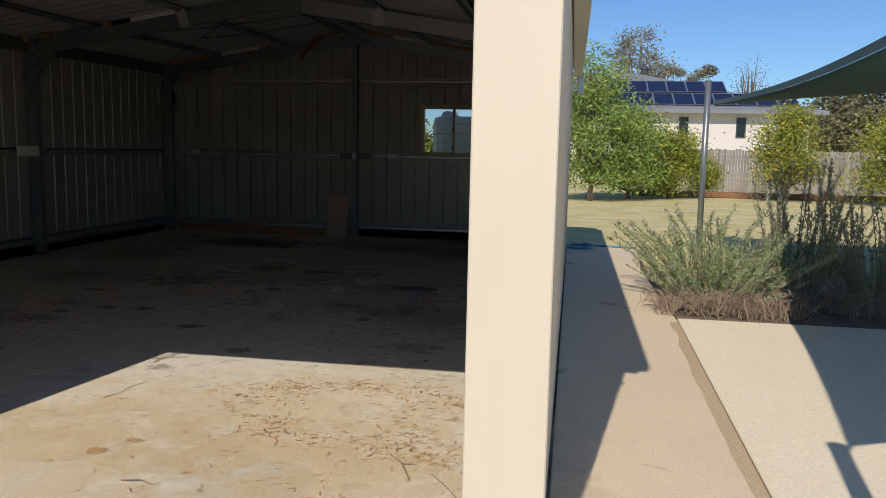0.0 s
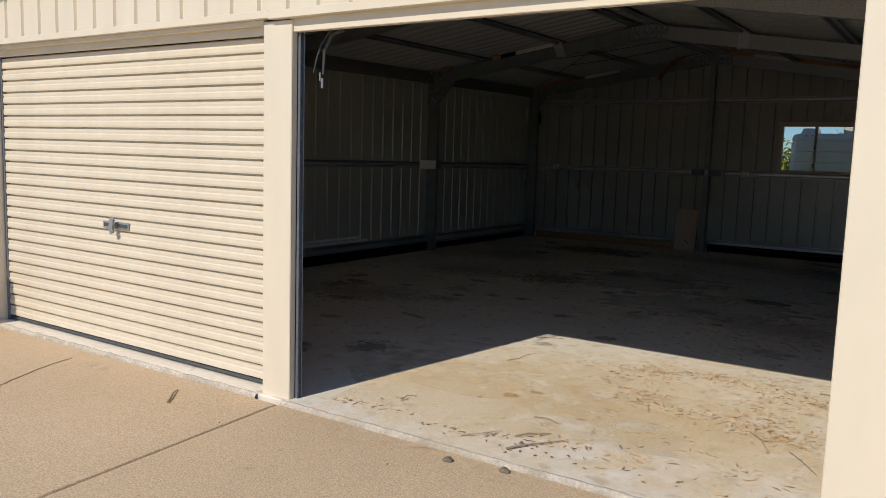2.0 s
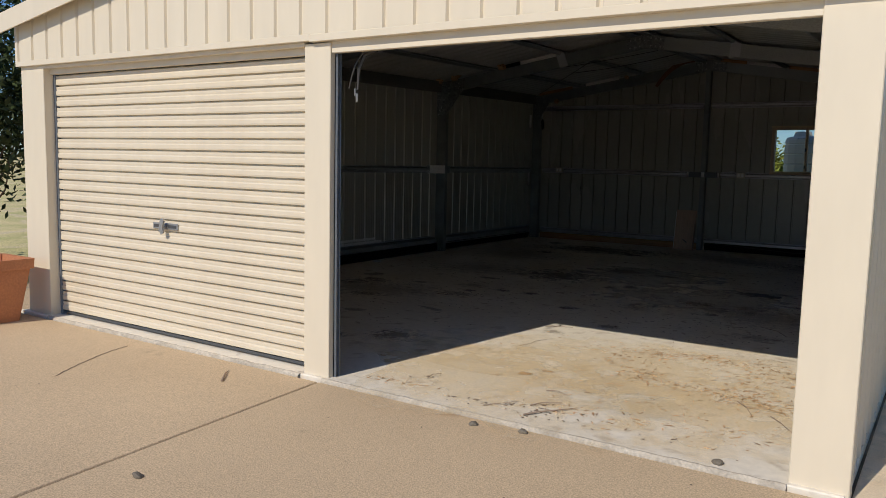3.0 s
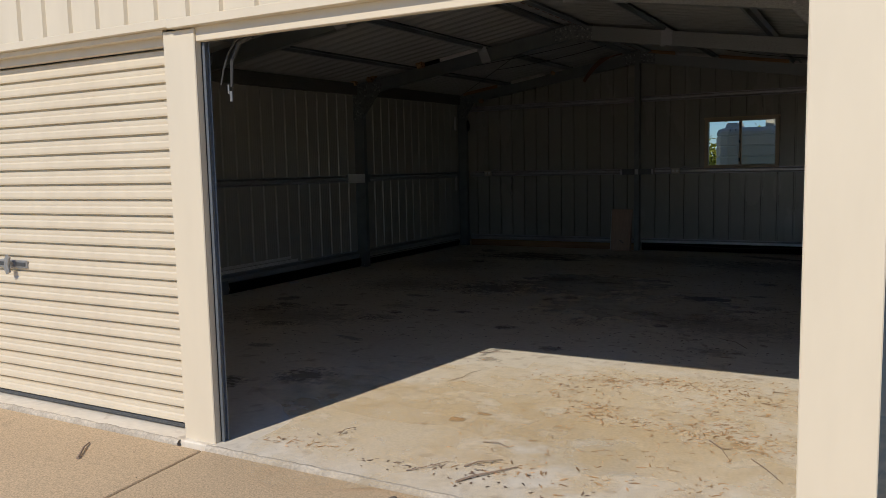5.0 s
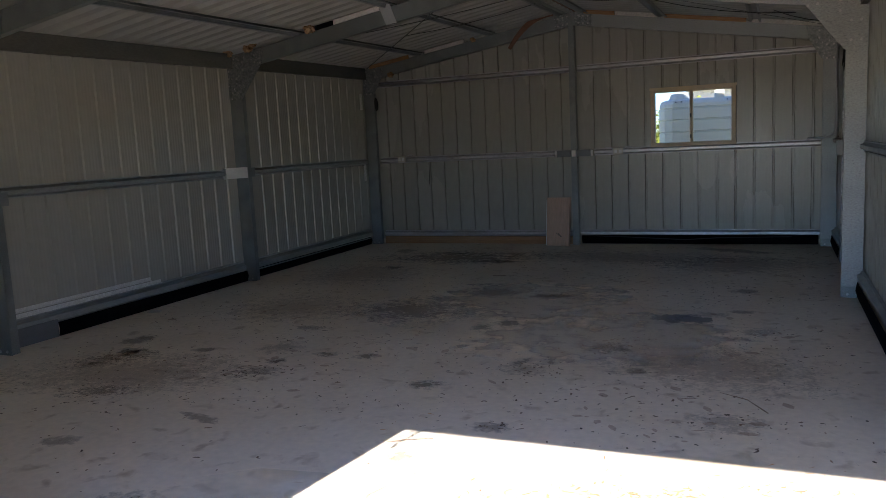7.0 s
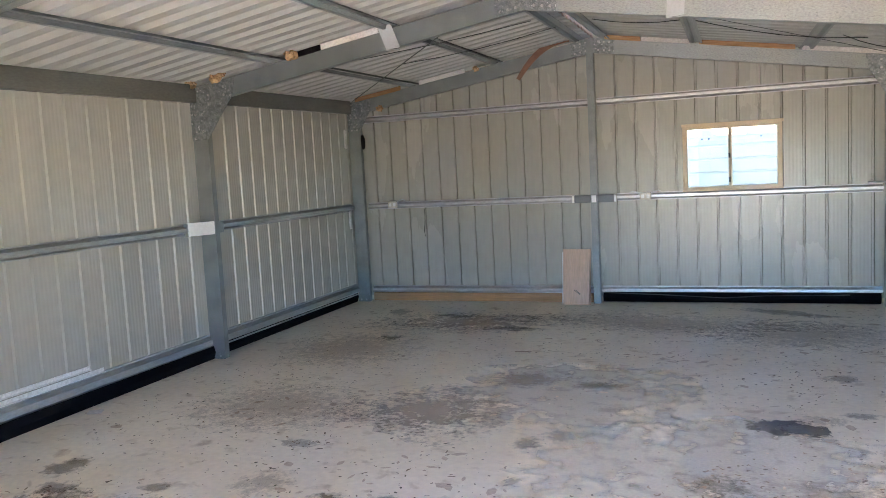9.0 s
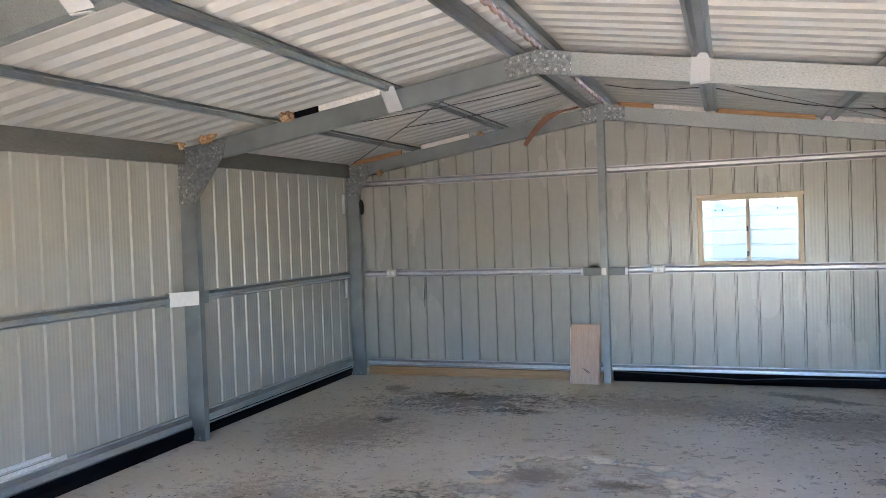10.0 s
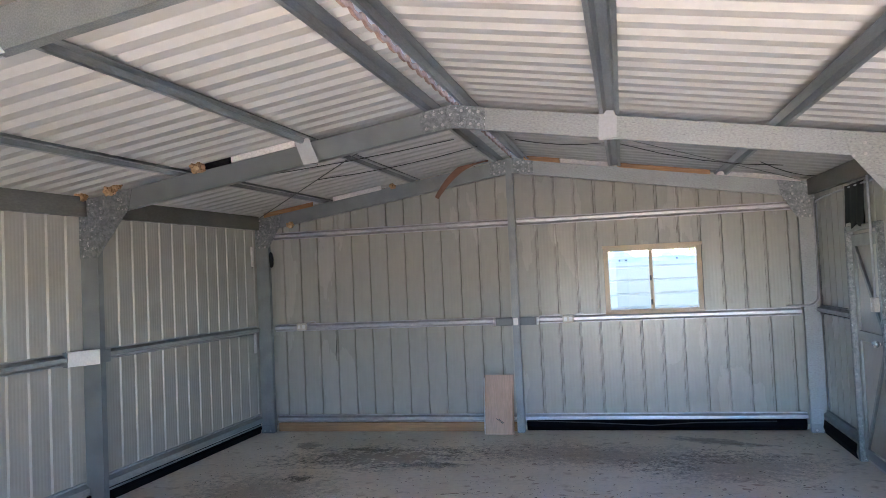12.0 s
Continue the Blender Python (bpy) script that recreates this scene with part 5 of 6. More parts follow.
for _ in range(60):
    cx, cy, n = r.uniform(-5.6, -0.2), r.uniform(5.0, 11.0), r.randint(3, 14)
    pts += [(cx + 0.3 * a, cy + 0.12 * b, -0.001) for a, b in r.randn(n, 2)]
pts = [p for p in pts if -5.75 < p[0] < -0.12 and 2.35 < p[1] < 11.2]
scatter("dirt_patches", pts, STAIN_MID, "brownish dirt smears on the shed floor", "dirt", 14, 0.008, 0.055, lift=0.0006, slim=0.4)
pts = [(x, y, 0) for x, y in zip(r.uniform(-5.5, -0.3, 40), r.uniform(5.0, 11.0, 40))]
scatter("pale_chips", pts, PALE_CHIP, "pale paint chips on the shed floor", "chips", 6, 0.005, 0.016)
pts = [(x, y, -0.018) for x, y in zip(r.uniform(-6, 0.05, 130), r.uniform(-1.5, 2.22, 130))]
scatter("apron_grit", pts, GRIT, "small dark debris on the tan concrete apron", "dirt", 8, 0.0024, 0.0104)


def twig(points, radius, label="dry brown twig lying on the concrete", branch=()):
    bm = bmesh.new()
    radius *= 0.48
    tube(bm, points, radius, 5, 0.5)
    for b in branch:
        tube(bm, b, radius * 0.7, 5, 0.4)
    tagged(part("twig", bm, TWIG), label, "twig", group="twigs")
twig([(-1.385, 2.39, 0.008), (-1.34, 2.47, 0.012), (-1.28, 2.55, 0.011), (-1.22, 2.645, 0.008)], 0.012, "straight dark stick lying near the sill")
twig([(-1.43, 2.555, 0.008), (-1.39, 2.62, 0.014), (-1.355, 2.65, 0.012), (-1.31, 2.70, 0.008)], 0.008, branch=([(-1.355, 2.65, 0.012), (-1.33, 2.64, 0.018)],))
twig([(-1.64, 2.405, 0.006), (-1.57, 2.48, 0.012), (-1.515, 2.585, 0.008)], 0.006, branch=([(-1.57, 2.48, 0.012), (-1.52, 2.50, 0.02)],))
twig([(-2.18, 2.655, 0.006), (-2.19, 2.72, 0.014), (-2.165, 2.785, 0.008)], 0.006)
twig([(-1.49, 2.87, 0.006), (-1.42, 2.88, 0.012), (-1.35, 2.855, 0.008)], 0.006)
twig([(-2.145, 3.77, 0.006), (-2.10, 3.86, 0.008), (-2.11, 3.96, 0.008), (-2.075, 4.07, 0.006)], 0.005)
twig([(-2.3, 4.5, 0.005), (-2.2, 4.56, 0.007), (-2.1, 4.6, 0.005)], 0.007)
twig([(-0.53, 3.35, 0.006), (-0.46, 3.25, 0.012), (-0.395, 3.10, 0.008)], 0.007, branch=([(-0.46, 3.25, 0.012), (-0.40, 3.26, 0.014)],))
twig([(-0.32, 3.18, 0.006), (-0.25, 3.08, 0.010), (-0.175, 2.96, 0.006)], 0.006)
twig([(-0.62, 5.35, 0.006), (-0.72, 5.52, 0.010), (-0.86, 5.62, 0.006)], 0.006)
twig([(-3.15, 1.90, -0.012), (-3.225, 1.985, -0.006), (-3.25, 2.01, -0.007), (-3.29, 2.07, -0.012)], 0.014, "short dry twig on the tan apron")
twig([(-3.30, 8.95, 0.006), (-3.16, 8.98, 0.006)], 0.008, "short dark stick on the shed floor")
twig([(-5.70, 5.0, 0.006), (-5.52, 4.93, 0.006)], 0.006, "pale short stick on the shed floor")
bm = boxes(((-0.05, -0.035, 0), (0.05, 0.035, 0.012)), bevel=0.003)
ob = part("pale_chip_block", bm, PALE_CHIP)
ob.matrix_world = pose(-5.82, 6.76, 0.001, 0, 0, 30)
tagged(ob, "small pale block by the side wall", "offcut")
for x, y in ((-1.55, 2.15), (-1.29, 2.20), (-0.38, 2.33), (-2.33, 0.75)):
    bm = bmesh.new()
    bmesh.ops.create_icosphere(bm, subdivisions=2, radius=0.02)
    for v in bm.verts:
        v.co = Vector((v.co.x * 1.3, v.co.y, v.co.z * 0.6)) * (1 + 0.5 * noise.noise(v.co * 40 + Vector((x, y, 0))))
    ob = part("gumnut", bm, GRIT)
    ob.location = (x, y, -0.010 if y < 2.25 else 0.01)
    tagged(ob, "small dark gumnut lying near the sill", "seed pod", group="gumnuts")
# faint cracks in the apron
for k, pts in enumerate(([(-4.02, 1.38), (-4.15, 1.60), (-4.25, 1.80), (-4.31, 1.95), (-4.345, 2.09)],)):
    verts, faces = [], []
    for i in range(31):
        s = i / 30 * (len(pts) - 1)
        j = min(int(s), len(pts) - 2)
        x = pts[j][0] + (pts[j + 1][0] - pts[j][0]) * (s - j) + 0.012 * noise.noise((i * 0.9, k, 0))
        y = pts[j][1] + (pts[j + 1][1] - pts[j][1]) * (s - j) + 0.02 * noise.noise((i * 0.7, k, 5))
        verts += [(x - 0.004, y - 0.002, -0.0162), (x + 0.004, y + 0.002, -0.0162)]
        if i:
            faces.append((2 * i - 2, 2 * i - 1, 2 * i + 1, 2 * i))
    tagged(raw("crack", verts, faces, JOINT), "fine crack in the tan concrete apron", "crack", kind="stuff")

# ---- garden beside and behind the shed ----
def leaf_mesh(name, centres, size, material, parent, seed, aspect=0.4, droop=0.0, label=""):
    """Many small pointed leaves at the given centres (an n x 3 array)."""
    r = np.random.RandomState(seed)
    c = np.asarray(centres)
    n = len(c)
    a = r.randn(n, 3)
    a[:, 2] = a[:, 2] * 0.7 - droop
    a /= np.linalg.norm(a, axis=1)[:, None]
    b = np.cross(a, r.randn(n, 3))
    b /= np.linalg.norm(b, axis=1)[:, None] + 1e-9
    s = size * r.uniform(0.6, 1.35, (n, 1))
    v = np.stack([c - a * s, c + b * s * aspect, c + a * s, c - b * s * aspect], 1).reshape(-1, 3)
    data = bpy.data.meshes.new(name)
    data.vertices.add(4 * n)
    data.vertices.foreach_set("co", v.ravel())
    data.loops.add(4 * n)
    data.loops.foreach_set("vertex_index", np.arange(4 * n))
    data.polygons.add(n)
    data.polygons.foreach_set("loop_start", np.arange(0, 4 * n, 4))
    data.update(calc_edges=True)
    return finish(name, data, material, parent, label)


def bush(name, label, x0, x1, y0, y1, height, stems, seed, tips=True, lean=0.25, dead=160, leaf=0.02, dense=210, dark=0.07):
    r = np.random.RandomState(seed)
    ob = thing(name, label, "bush", ((x0 + x1) / 2, (y0 + y1) / 2, -0.05), "rosemary bushes")
    cx, cy = (x0 + x1) / 2, (y0 + y1) / 2
    wood, leaves, tip = bmesh.new(), [], []
    for _ in range(stems):
        bx, by = r.uniform(-0.5, 0.5) * (x1 - x0) * 0.6, r.uniform(-0.5, 0.5) * (y1 - y0) * 0.6
        h = height * (0.28 + 0.72 * r.rand() ** 1.5)
        ox, oy = bx * lean * 2.4 + r.uniform(-1, 1) * lean * h, by * lean * 1.5 + r.uniform(-1, 1) * lean * h
        p = [Vector((bx + ox * s ** 1.5, by + oy * s ** 1.5, h * (s - 0.12 * lean * s * s))) for s in (0, 0.35, 0.7, 1.0)]
        tube(wood, p, 0.0065, 4, 0.35)
        bare = r.uniform(0.15, 0.4)
        for _ in range(int(dense * h)):
            s = r.uniform(bare, 1.0)
            k = min(int(s * 3), 2)
            q = p[k].lerp(p[k + 1], s * 3 - k)
            (tip if tips and s > 1 - dark and r.rand() < 0.6 else leaves).append(q + Vector(r.randn(3) * 0.011))
    for _ in range(dead):
        bx, by = r.uniform(-0.5, 0.5) * (x1 - x0) * 0.95, -0.5 * (y1 - y0) * r.uniform(0.5, 1.0)
        a, ln = r.uniform(0, math.tau), r.uniform(0.08, 0.3)
        z0, z1, z2 = r.uniform(0, 0.05), r.uniform(0.04, 0.2), r.uniform(0.01, 0.26)
        tube(wood, [(bx, by, z0), (bx + 0.3 * ln * math.cos(a), by + 0.2 * ln * math.sin(a), z1), (bx + 0.7 * ln * math.cos(a + 0.4), by + 0.5 * ln * math.sin(a + 0.4), (z1 + z2) / 2 + 0.02), (bx + ln * math.cos(a + 0.7), by + 0.6 * ln * math.sin(a + 0.7), z2)], 0.0036, 3, 0.5)
    part("stem", wood, TWIG, ob)
    leaf_mesh("leaves", [tuple(v) for v in leaves], leaf, ROSEMARY, ob, seed + 1, 0.15, -0.8)
    if tip:
        leaf_mesh("blossom", [tuple(v) for v in tip], leaf * 0.7, ROSEMARY_TIP, ob, seed + 2, 0.3, -0.8)
    return ob


bush("rosemary_bush", "low grey-green rosemary bush with dry twigs at its base", 0.92, 2.15, 6.85, 8.5, 0.95, 190, 31, lean=0.5, dead=420, leaf=0.025, dense=190)
bush("rosemary_bush", "tall upright rosemary bush with dark woody stems", 1.9, 2.75, 7.3, 8.6, 1.42, 74, 32, lean=0.24, dead=220, leaf=0.024, dense=170, dark=0.5)
bush("rosemary_bush", "tall upright rosemary bush with dark woody stems", 2.5, 3.7, 7.1, 8.7, 1.15, 96, 33, lean=0.3, dead=200, leaf=0.024, dense=170, dark=0.4)


def tree(name, label, x, y, height, width, leaf, material, seed, leaves=5000, trunk=0.09, base=0.25, fruit=0, category="tree", droop=0.2, group="", spread=0.16, z=-0.07, bare=False, clumps=46, low=-0.25):
    r = np.random.RandomState(seed)
    ob = thing(name, label, category, (x, y, z), group)
    wood = bmesh.new()
    fork = Vector((0, 0, height * base))
    tube(wood, [(0, 0, 0), (r.uniform(-1, 1) * trunk, 0, height * base * 0.5), fork], trunk, 7, 0.8)
    tips = []
    for i in range(clumps):
        a, e = r.uniform(0, math.tau), r.uniform(low, 1.0)
        rad = width / 2 * math.sqrt(max(0.0, 1 - max(e, 0) ** 2 * 0.8)) * r.uniform(0.35, 1.0)
        top = Vector((rad * math.cos(a), rad * math.sin(a), height * (base + (1 - base) * (0.42 + 0.56 * e * r.uniform(0.75, 1.0)))))
        tips.append(top)
        if i % 2 == 0 or bare:
            mid = fork.lerp(top, 0.5) + Vector(r.randn(3) * width * 0.04)
            tube(wood, [fork, mid, top], trunk * 0.4, 4, 0.25)
    part("trunk", wood, BARK, ob)
    if leaves:
        cen = np.array([tuple(tips[i]) for i in r.randint(0, len(tips), leaves)]) + r.randn(leaves, 3) * width * spread * np.array([1, 1, 0.75])
        cen[:, 2] = np.maximum(cen[:, 2], height * 0.05)
        leaf_mesh("crown", cen, leaf, material, ob, seed + 1, 0.42, droop)
    if fruit:
        bm = bmesh.new()
        for _ in range(fruit):
            t = tips[r.randint(len(tips))] * r.uniform(0.95, 1.1) + Vector(r.randn(3) * width * 0.08)
            bmesh.ops.create_icosphere(bm, subdivisions=1, radius=0.045, matrix=Matrix.Translation((t.x, t.y, max(0.1, t.z))))
        tagged(part("fruit", bm, FRUIT, ob, "small yellow fruit", True), kind="stuff")
    return ob


tree("green_tree", "tall fresh-green leafy tree beside the shed", 0.75, 23.5, 4.5, 2.1, 0.05, BRIGHT_LEAF, 41, 17000, base=0.1, spread=0.13, clumps=60, low=-0.7)
tree("green_tree", "fresh-green leafy shrub by the lawn", 1.9, 24.8, 2.9, 1.8, 0.05, BRIGHT_LEAF, 42, 13000, base=0.08, fruit=14, low=-0.7)
tree("citrus_tree", "rounded citrus tree with yellow fruit", 3.3, 26.0, 2.1, 1.7, 0.048, CITRUS, 43, 13000, base=0.1, fruit=40, group="citrus trees", low=-0.7)
tree("citrus_tree", "citrus tree with yellow fruit by the paling fence", 6.75, 26.0, 2.9, 1.7, 0.048, CITRUS, 44, 12000, base=0.15, fruit=80, group="citrus trees", low=-0.7)
tree("citrus_tree", "citrus tree heavy with yellow fruit", 9.9, 25.0, 2.6, 2.6, 0.048, CITRUS, 45, 15000, base=0.1, fruit=110, group="citrus trees", low=-0.7)
tree("citrus_tree", "small citrus tree with orange fruit", 4.75, 28.5, 1.3, 0.9, 0.048, CITRUS, 46, 4000, base=0.15, fruit=30, group="citrus trees", low=-0.7)
tree("gum_tree", "thin-crowned gum tree behind the house", 4.6, 62, 10.6, 5.2, 0.12, GUM, 51, 3600, 0.2, 0.5, spread=0.09, group="gum trees", droop=0.6)
tree("gum_tree", "thin-crowned gum tree behind the house", 7.8, 66, 8.8, 2.6, 0.11, GUM, 52, 1800, 0.16, 0.55, spread=0.09, group="gum trees", clumps=18)
tree("gum_tree", "small gum tree behind the house", 10.2, 70, 9.0, 2.2, 0.11, GUM, 53, 1300, 0.16, 0.6, spread=0.1, group="gum trees", clumps=14)
tree("bare_tree", "almost leafless tree behind the house", 13.0, 62, 9.2, 3.0, 0.08, GUM, 54, 500, 0.14, 0.45, bare=True, clumps=34, group="gum trees")
for i, (x, y, h, w) in enumerate(((25, 78, 8, 7), (29, 76, 10.5, 7), (34, 80, 13, 8), (39, 78, 14.5, 9), (45, 82, 14, 11), (24, 70, 5.5, 7), (31, 70, 6.5, 8), (19, 74, 4.5, 7))):
    tree("hill_tree", "olive-brown gum tree on the far rise", x, y, h, w, 0.2, HILL_LEAF, 60 + i, 6000, 0.22, 0.2, group="hill trees", spread=0.12)
for i, (x, y, h, w) in enumerate(((-7.35, 3.6, 3.2, 1.3), (-8.1, 2.6, 2.9, 1.7), (-7.7, 5.2, 3.6, 1.6), (-9.4, 3.4, 3.8, 2.4))):
    tree("dark_shrub", "dense dark green shrub beside the shed", x, y, h, w, 0.05, HEDGE_LEAF, 80 + i, 6500, 0.05, 0.08, group="dark shrubs", category="shrub")
for i, (x, y, h, w) in enumerate(((-3.9, 19, 1.75, 1.8), (-6, 24, 2.2, 3), (-2.6, 26, 1.9, 2.6))):
    tree("green_tree", "leafy green tree behind the water tank", x, y, h, w, 0.08, CITRUS, 90 + i, 8000, 0.09, 0.12)

# soil edge and paling fence
bm = boxes(((2.2, 27.2, -0.08), (16, 27.5, 0.12)), bevel=0.03)
tagged(part("garden_edging", bm, SOIL), "low red-brown earth edging before the fence", "garden edging")
fence = thing("fence", "weathered grey timber paling fence", "fence", (0, 31.5, 0))
pal = bpy.data.meshes.new("paling")
bm = boxes(((-0.048, -0.01, 0.0), (0.048, 0.01, 1.62)), bevel=0.003)
bm.to_mesh(pal)
bm.free()
pal.materials.append(FENCE)
rng = random.Random(3)
for i in range(130):
    o = new("paling", pal)
    o.parent = fence
    o.location = (2.0 + i * 0.108, rng.uniform(-0.006, 0.006), -0.06 + rng.uniform(-0.03, 0.03))
for z in (0.35, 1.25):
    part("rail", boxes(((1.95, 0.015, z), (16.1, 0.055, z + 0.08))), FENCE, fence)

# neighbouring house
house = thing("house", "pale house with grey hip roof and solar panels", "house", (0, 42, 0))
HX0, HX1, HE = -4.5, 12.6, 3.62
part("wall", boxes(((HX0, 0.6, -0.1), (HX1 - 0.7, 9.5, HE + 0.02))), HOUSE_WALL, house)
verts = [(HX0 - 0.6, 0, HE), (HX1, 0, HE), (HX1, 10.2, HE), (HX0 - 0.6, 10.2, HE), (HX0 + 3.5, 5.1, 5.95), (3.4, 5.1, 5.95)]
roof = raw("roof", verts, [(0, 1, 5, 4), (1, 2, 5), (2, 3, 4, 5), (3, 0, 4), (3, 2, 1, 0)], HOUSE_ROOF, house)
part("fascia", boxes(((HX0 - 0.62, -0.03, HE - 0.17), (HX1 + 0.02, 0.0, HE + 0.02))), HOUSE_ROOF, house)
bm = bmesh.new()
tube(bm, [(4.0, 5.0, 5.85), (4.0, 5.0, 6.15)], 0.2, 12)
tube(bm, [(4.0, 5.0, 6.12), (4.0, 5.0, 6.3)], 0.28, 12, 0.6)
part("roof_vent", bm, DARK_STEEL, roof)
for x in (5.75, 8.6):
    w = part("window", boxes(((x - 0.24, 0.56, 2.25), (x + 0.24, 0.6, 3.28))), DARK_STEEL, house)
    part("pane", boxes(((x - 0.20, 0.548, 2.31), (x + 0.20, 0.556, 3.22))), DARK_GLASS, w, "dark glass pane")
# panels lie on the front slope
slope_z = lambda yy: HE + yy / 5.1 * (5.95 - HE)
way = Vector((0, 5.1, 5.95 - HE)).normalized()
up = Vector((0, -way.z, way.y))
pm = bpy.data.meshes.new("solar_panel")
bm = bmesh.new()
extrude(bm, [(0, 0), (0.98, 0), (0.98, 0.03), (0, 0.03)], (0, 0, 0), way * 1.62, (1, 0, 0), up)
bm.to_mesh(pm)
bm.free()
pm.materials.append(SOLAR)
fm = bpy.data.meshes.new("panel_frame")
bm = bmesh.new()
for u0, u1, w0, w1 in ((-0.02, 0.02, 0, 1.64), (0.96, 1.0, 0, 1.64), (-0.02, 1.0, 0, 0.04), (-0.02, 1.0, 1.60, 1.64)):
    extrude(bm, [(u0, 0), (u1, 0), (u1, 0.036), (u0, 0.036)], way * w0, way * (w1 - w0), (1, 0, 0), up)
bm.to_mesh(fm)
bm.free()
fm.materials.append(ALU)
for y0, xa, n in ((0.45, 2.2, 9), (2.15, 2.0, 6)):
    for i in range(n):
        p = new("solar_panel", pm)
        p.parent, p.location = roof, (xa + i * 1.02, y0, slope_z(y0) + 0.05)
        f = new("panel_frame", fm)
        f.parent, f.location = roof, p.location

# slimline water tank behind the rear window
TX0, TX1, TR = -2.13, -0.28, 0.36
tank = thing("water_tank", "cream ribbed slimline water tank close behind the shed", "water tank", (-1.2, 13.16, -0.07))


def slim(inset, rounded=9):
    """Outline of the tank, seen from above, drawn in by inset."""
    pts = []
    for cx, a0 in ((TX1 + 1.2 - TR, -90), (TX0 + 1.2 + TR, 90)):
        for k in range(rounded):
            a = radians(a0 + 180 * k / (rounded - 1))
            pts.append((cx + (TR - inset) * math.cos(a), (TR - inset) * math.sin(a)))
    return pts


levels = []
z = 0.0
while z < 1.80:
    levels += [(0.0, z), (0.0, z + 0.135), (0.016, z + 0.143), (0.016, z + 0.157)]
    z += 0.165
levels += [(0.004, z), (0.008, 1.86), (0.03, 1.905), (0.09, 1.925)]
bm = bmesh.new()
rings = [[bm.verts.new((x, y, zz)) for x, y in slim(i)] for i, zz in levels]
for a, b in zip(rings, rings[1:]):
    n = len(a)
    for k in range(n):
        bm.faces.new((a[k], a[(k + 1) % n], b[(k + 1) % n], b[k]))
bm.faces.new(rings[-1])
part("shell", bm, TANK, tank)
bm = bmesh.new()
for x, r0, h in ((-0.63, 0.15, 0.085),):
    tube(bm, [(x, -0.12, 1.92), (x, -0.12, 1.92 + h)], r0, 24, 0.82)
part("lid", bm, TANK, tank, "domed cream lid")
part("overflow_box", boxes(((-0.15, -0.30, 1.90), (-0.02, -0.16, 2.03)), bevel=0.01), TANK, tank)
for x in (-0.66, -0.58, 0.02):
    bm = bmesh.new()
    tube(bm, [(x, -TR - 0.006, 1.885), (x, -TR + 0.03, 1.885)], 0.011, 8)
    part("bolt", bm, DARK_STEEL, tank)

# shade sail on its poles
def pole(x, y, h, label, hook):
    ob = thing("sail_pole", label, "pole", (x, y, -0.07), "shade sail poles")
    bm = bmesh.new()
    tube(bm, [(0, 0, 0), (0, 0, h)], 0.043, 14)
    part("post", bm, GALV, ob, smooth=True)
    bm = bmesh.new()
    tube(bm, [(0, 0, h), (0, 0, h + 0.02)], 0.048, 14)
    part("cap", bm, GALV, ob)
    bm = bmesh.new()
    tube(bm, [(0.03, 0, hook[2] + 0.07), (hook[0] - x, hook[1] - y, hook[2] + 0.07)], 0.014, 6)
    part("eye_bolt", bm, BOLT, ob)
    return ob
pole(2.05, 12.0, 2.42, "tall galvanised pole with a plant tuft at its head", (2.13, 11.91, 2.02))
pole(1.12, 1.70, 1.88, "galvanised pole holding a corner of the sail", (1.19, 1.78, 1.77))
tree("pole_tuft", "small grey dry plant tuft on the pole head", 2.05, 12.0, 0.20, 0.20, 0.024, GUM, 99, 420, 0.008, 0.2, category="plant tuft", z=2.36, clumps=12)
A, B, C, D = Vector((2.12, 11.92, 2.02)), Vector((1.18, 1.77, 1.77)), Vector((6.6, 2.2, 2.3)), Vector((7.2, 10.2, 2.35))
verts, faces = [], []
n = 24
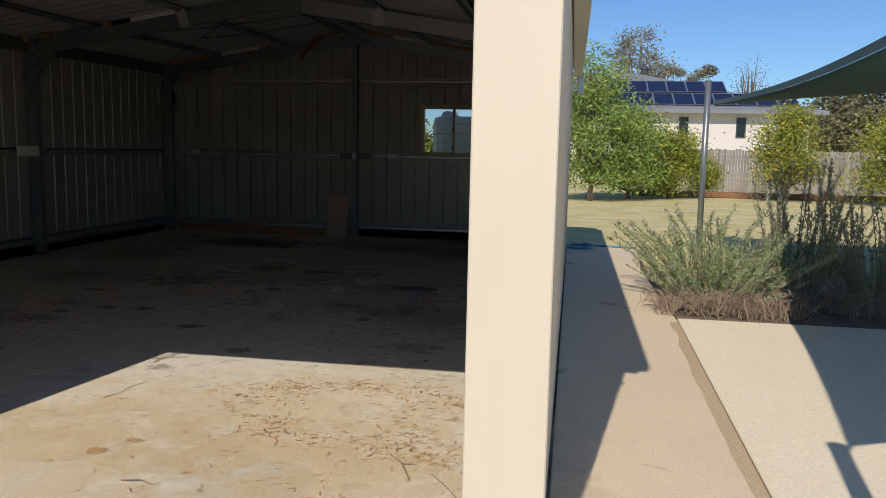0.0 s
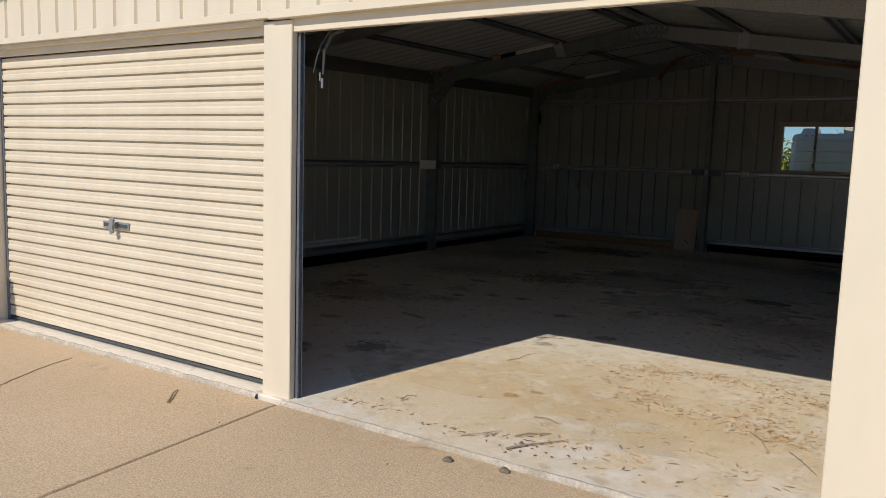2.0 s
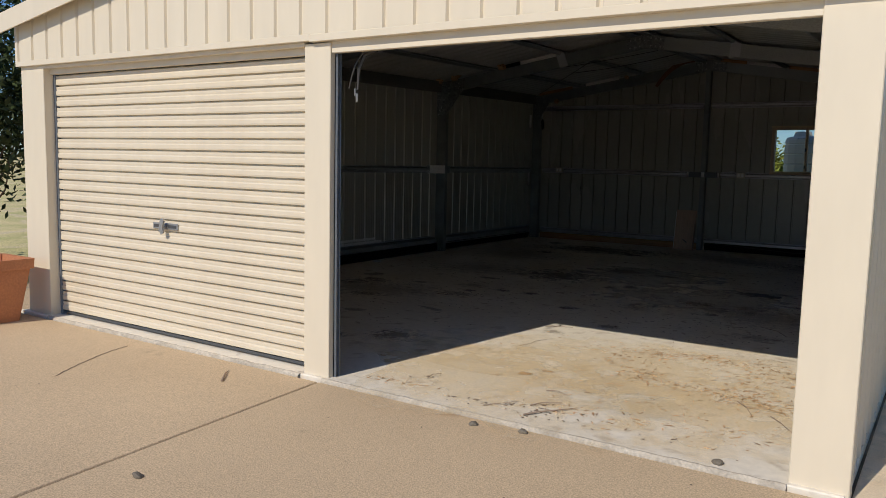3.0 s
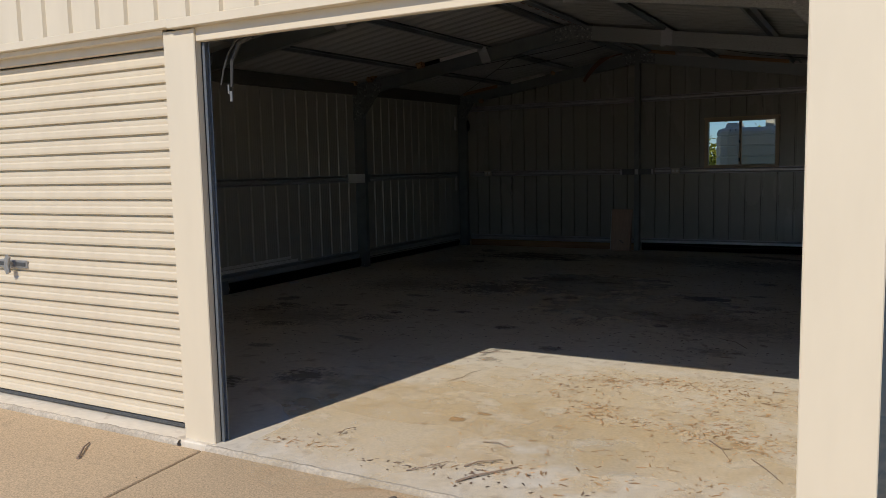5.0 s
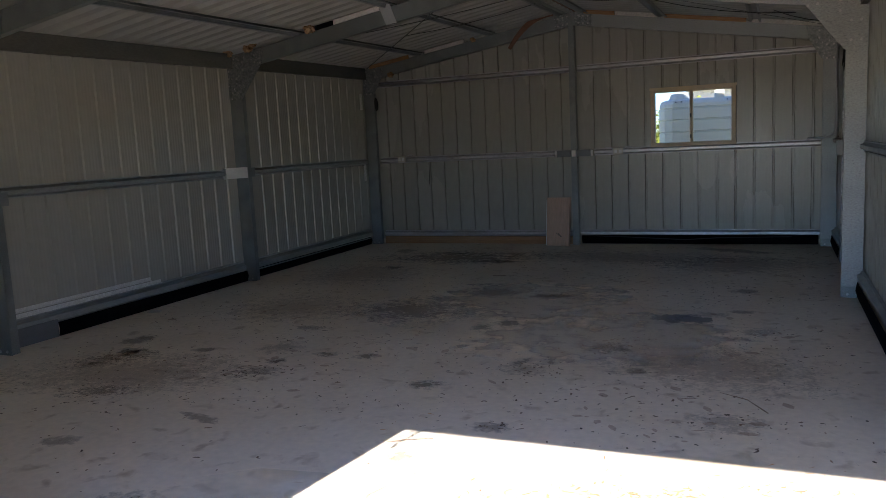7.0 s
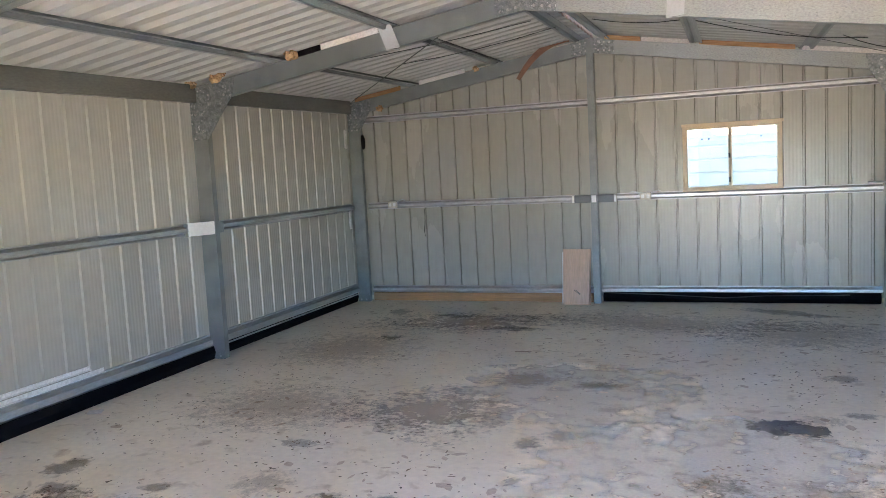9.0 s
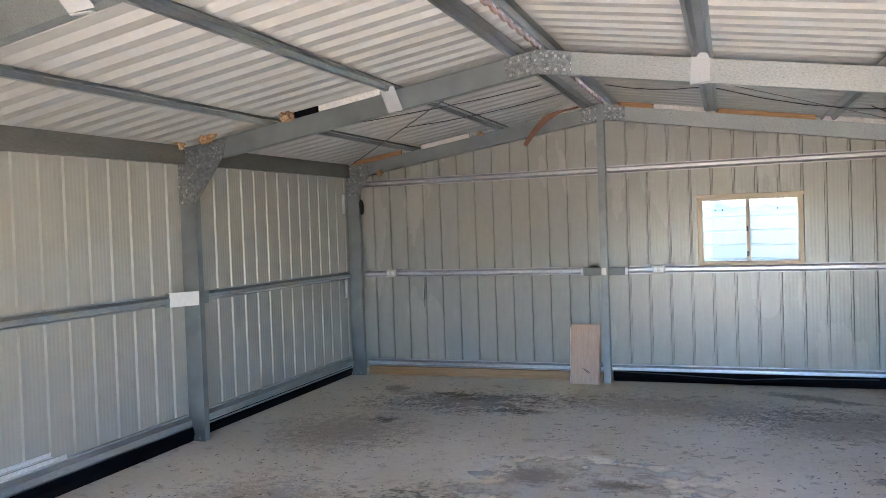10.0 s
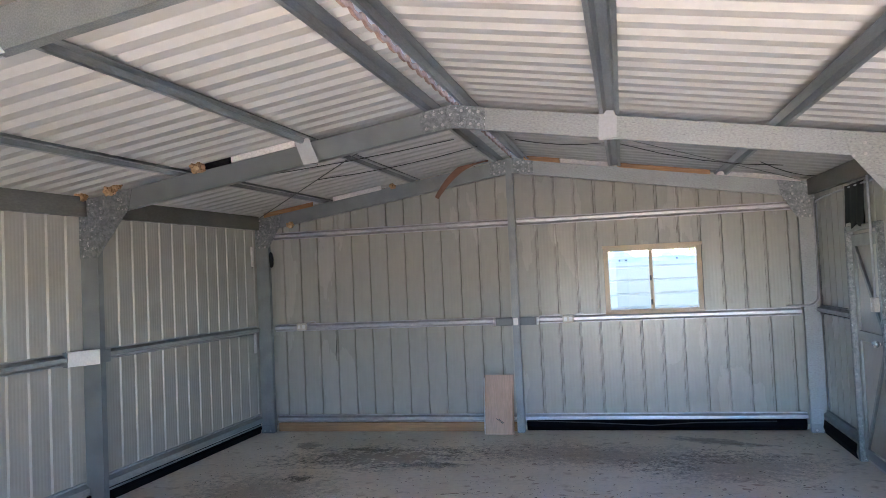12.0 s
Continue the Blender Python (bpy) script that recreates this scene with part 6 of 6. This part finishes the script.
for i in range(n + 1):
    for j in range(n + 1):
        u, v = i / n, j / n
        p = A.lerp(B, u).lerp(D.lerp(C, u), v)
        c = (A + B + C + D) / 4
        bow_u, bow_v = 4 * u * (1 - u), 4 * v * (1 - v)
        edge_v, edge_u = (1 - 2 * v), (1 - 2 * u)
        p += (D - A).normalized() * 0.27 * bow_u * edge_v * abs(edge_v) + (B - A).normalized() * 0.4 * bow_v * edge_u * abs(edge_u)
        p.z -= 0.04 * bow_u * (1 - v) + 0.05 * bow_u * bow_v
        verts.append(p)
        if i and j:
            k = i * (n + 1) + j
            faces.append((k, k - 1, k - n - 2, k - n - 1))
sail = raw("shade_sail", verts, faces, SAIL, smooth=True)
sail.modifiers.new("thick", "SOLIDIFY").thickness = 0.006
tagged(sail, "dark green shade sail stretched from galvanised poles", "shade sail")

# Strip added above the near edge to stand for the sail's sunlit top.
sunlit_band = raw("sunlit_band", [v + Vector((-0.004, 0, 0.006 + (0.055 if k else 0.0))) for i in range(n + 1) for k, v in ((0, verts[i * (n + 1)]), (1, verts[i * (n + 1)]))],
          [(2 * i, 2 * i + 2, 2 * i + 3, 2 * i + 1) for i in range(n)], SAIL_SUNLIT, sail, "pale grey-green edge band coloured like sunlit cloth")

# hose, pot
hose = bmesh.new()
pts = []
for i in range(34):
    a = i * 0.42
    pts.append((0.33 + (0.13 + 0.002 * i) * math.cos(a), 11.3 + (0.20 + 0.003 * i) * math.sin(a), -0.018 + 0.0011 * i))
tube(hose, pts, 0.011, 6)
tube(hose, [(0.3, 11.62, -0.02), (0.6, 11.66, -0.02), (0.85, 11.60, -0.022), (1.12, 11.55, -0.022)], 0.013, 6)
tagged(part("garden_hose", hose, HOSE, smooth=True), "coiled blue garden hose on the side path", "hose")

pot = thing("terracotta_pot", "square tapered terracotta pot by the corner pillar", "plant pot", (-5.88, 1.93, -0.018))
bm = bmesh.new()
lv = [(0.15, 0.0), (0.215, 0.42), (0.235, 0.42), (0.24, 0.50), (0.205, 0.50), (0.19, 0.40)]
rings = [[bm.verts.new((sx * w, sy * w, z)) for sx, sy in ((-1, -1), (1, -1), (1, 1), (-1, 1))] for w, z in lv]
for a, b in zip(rings, rings[1:]):
    for k in range(4):
        bm.faces.new((a[k], a[(k + 1) % 4], b[(k + 1) % 4], b[k]))
bm.faces.new(rings[0][::-1])
bmesh.ops.bevel(bm, geom=[e for e in bm.edges if abs(e.verts[0].co.z - e.verts[1].co.z) > 0.05], offset=0.012, segments=2, affect="EDGES")
part("body", bm, TERRACOTTA, pot)
part("soil", boxes(((-0.19, -0.19, 0.36), (0.19, 0.19, 0.44))), SOIL, pot)
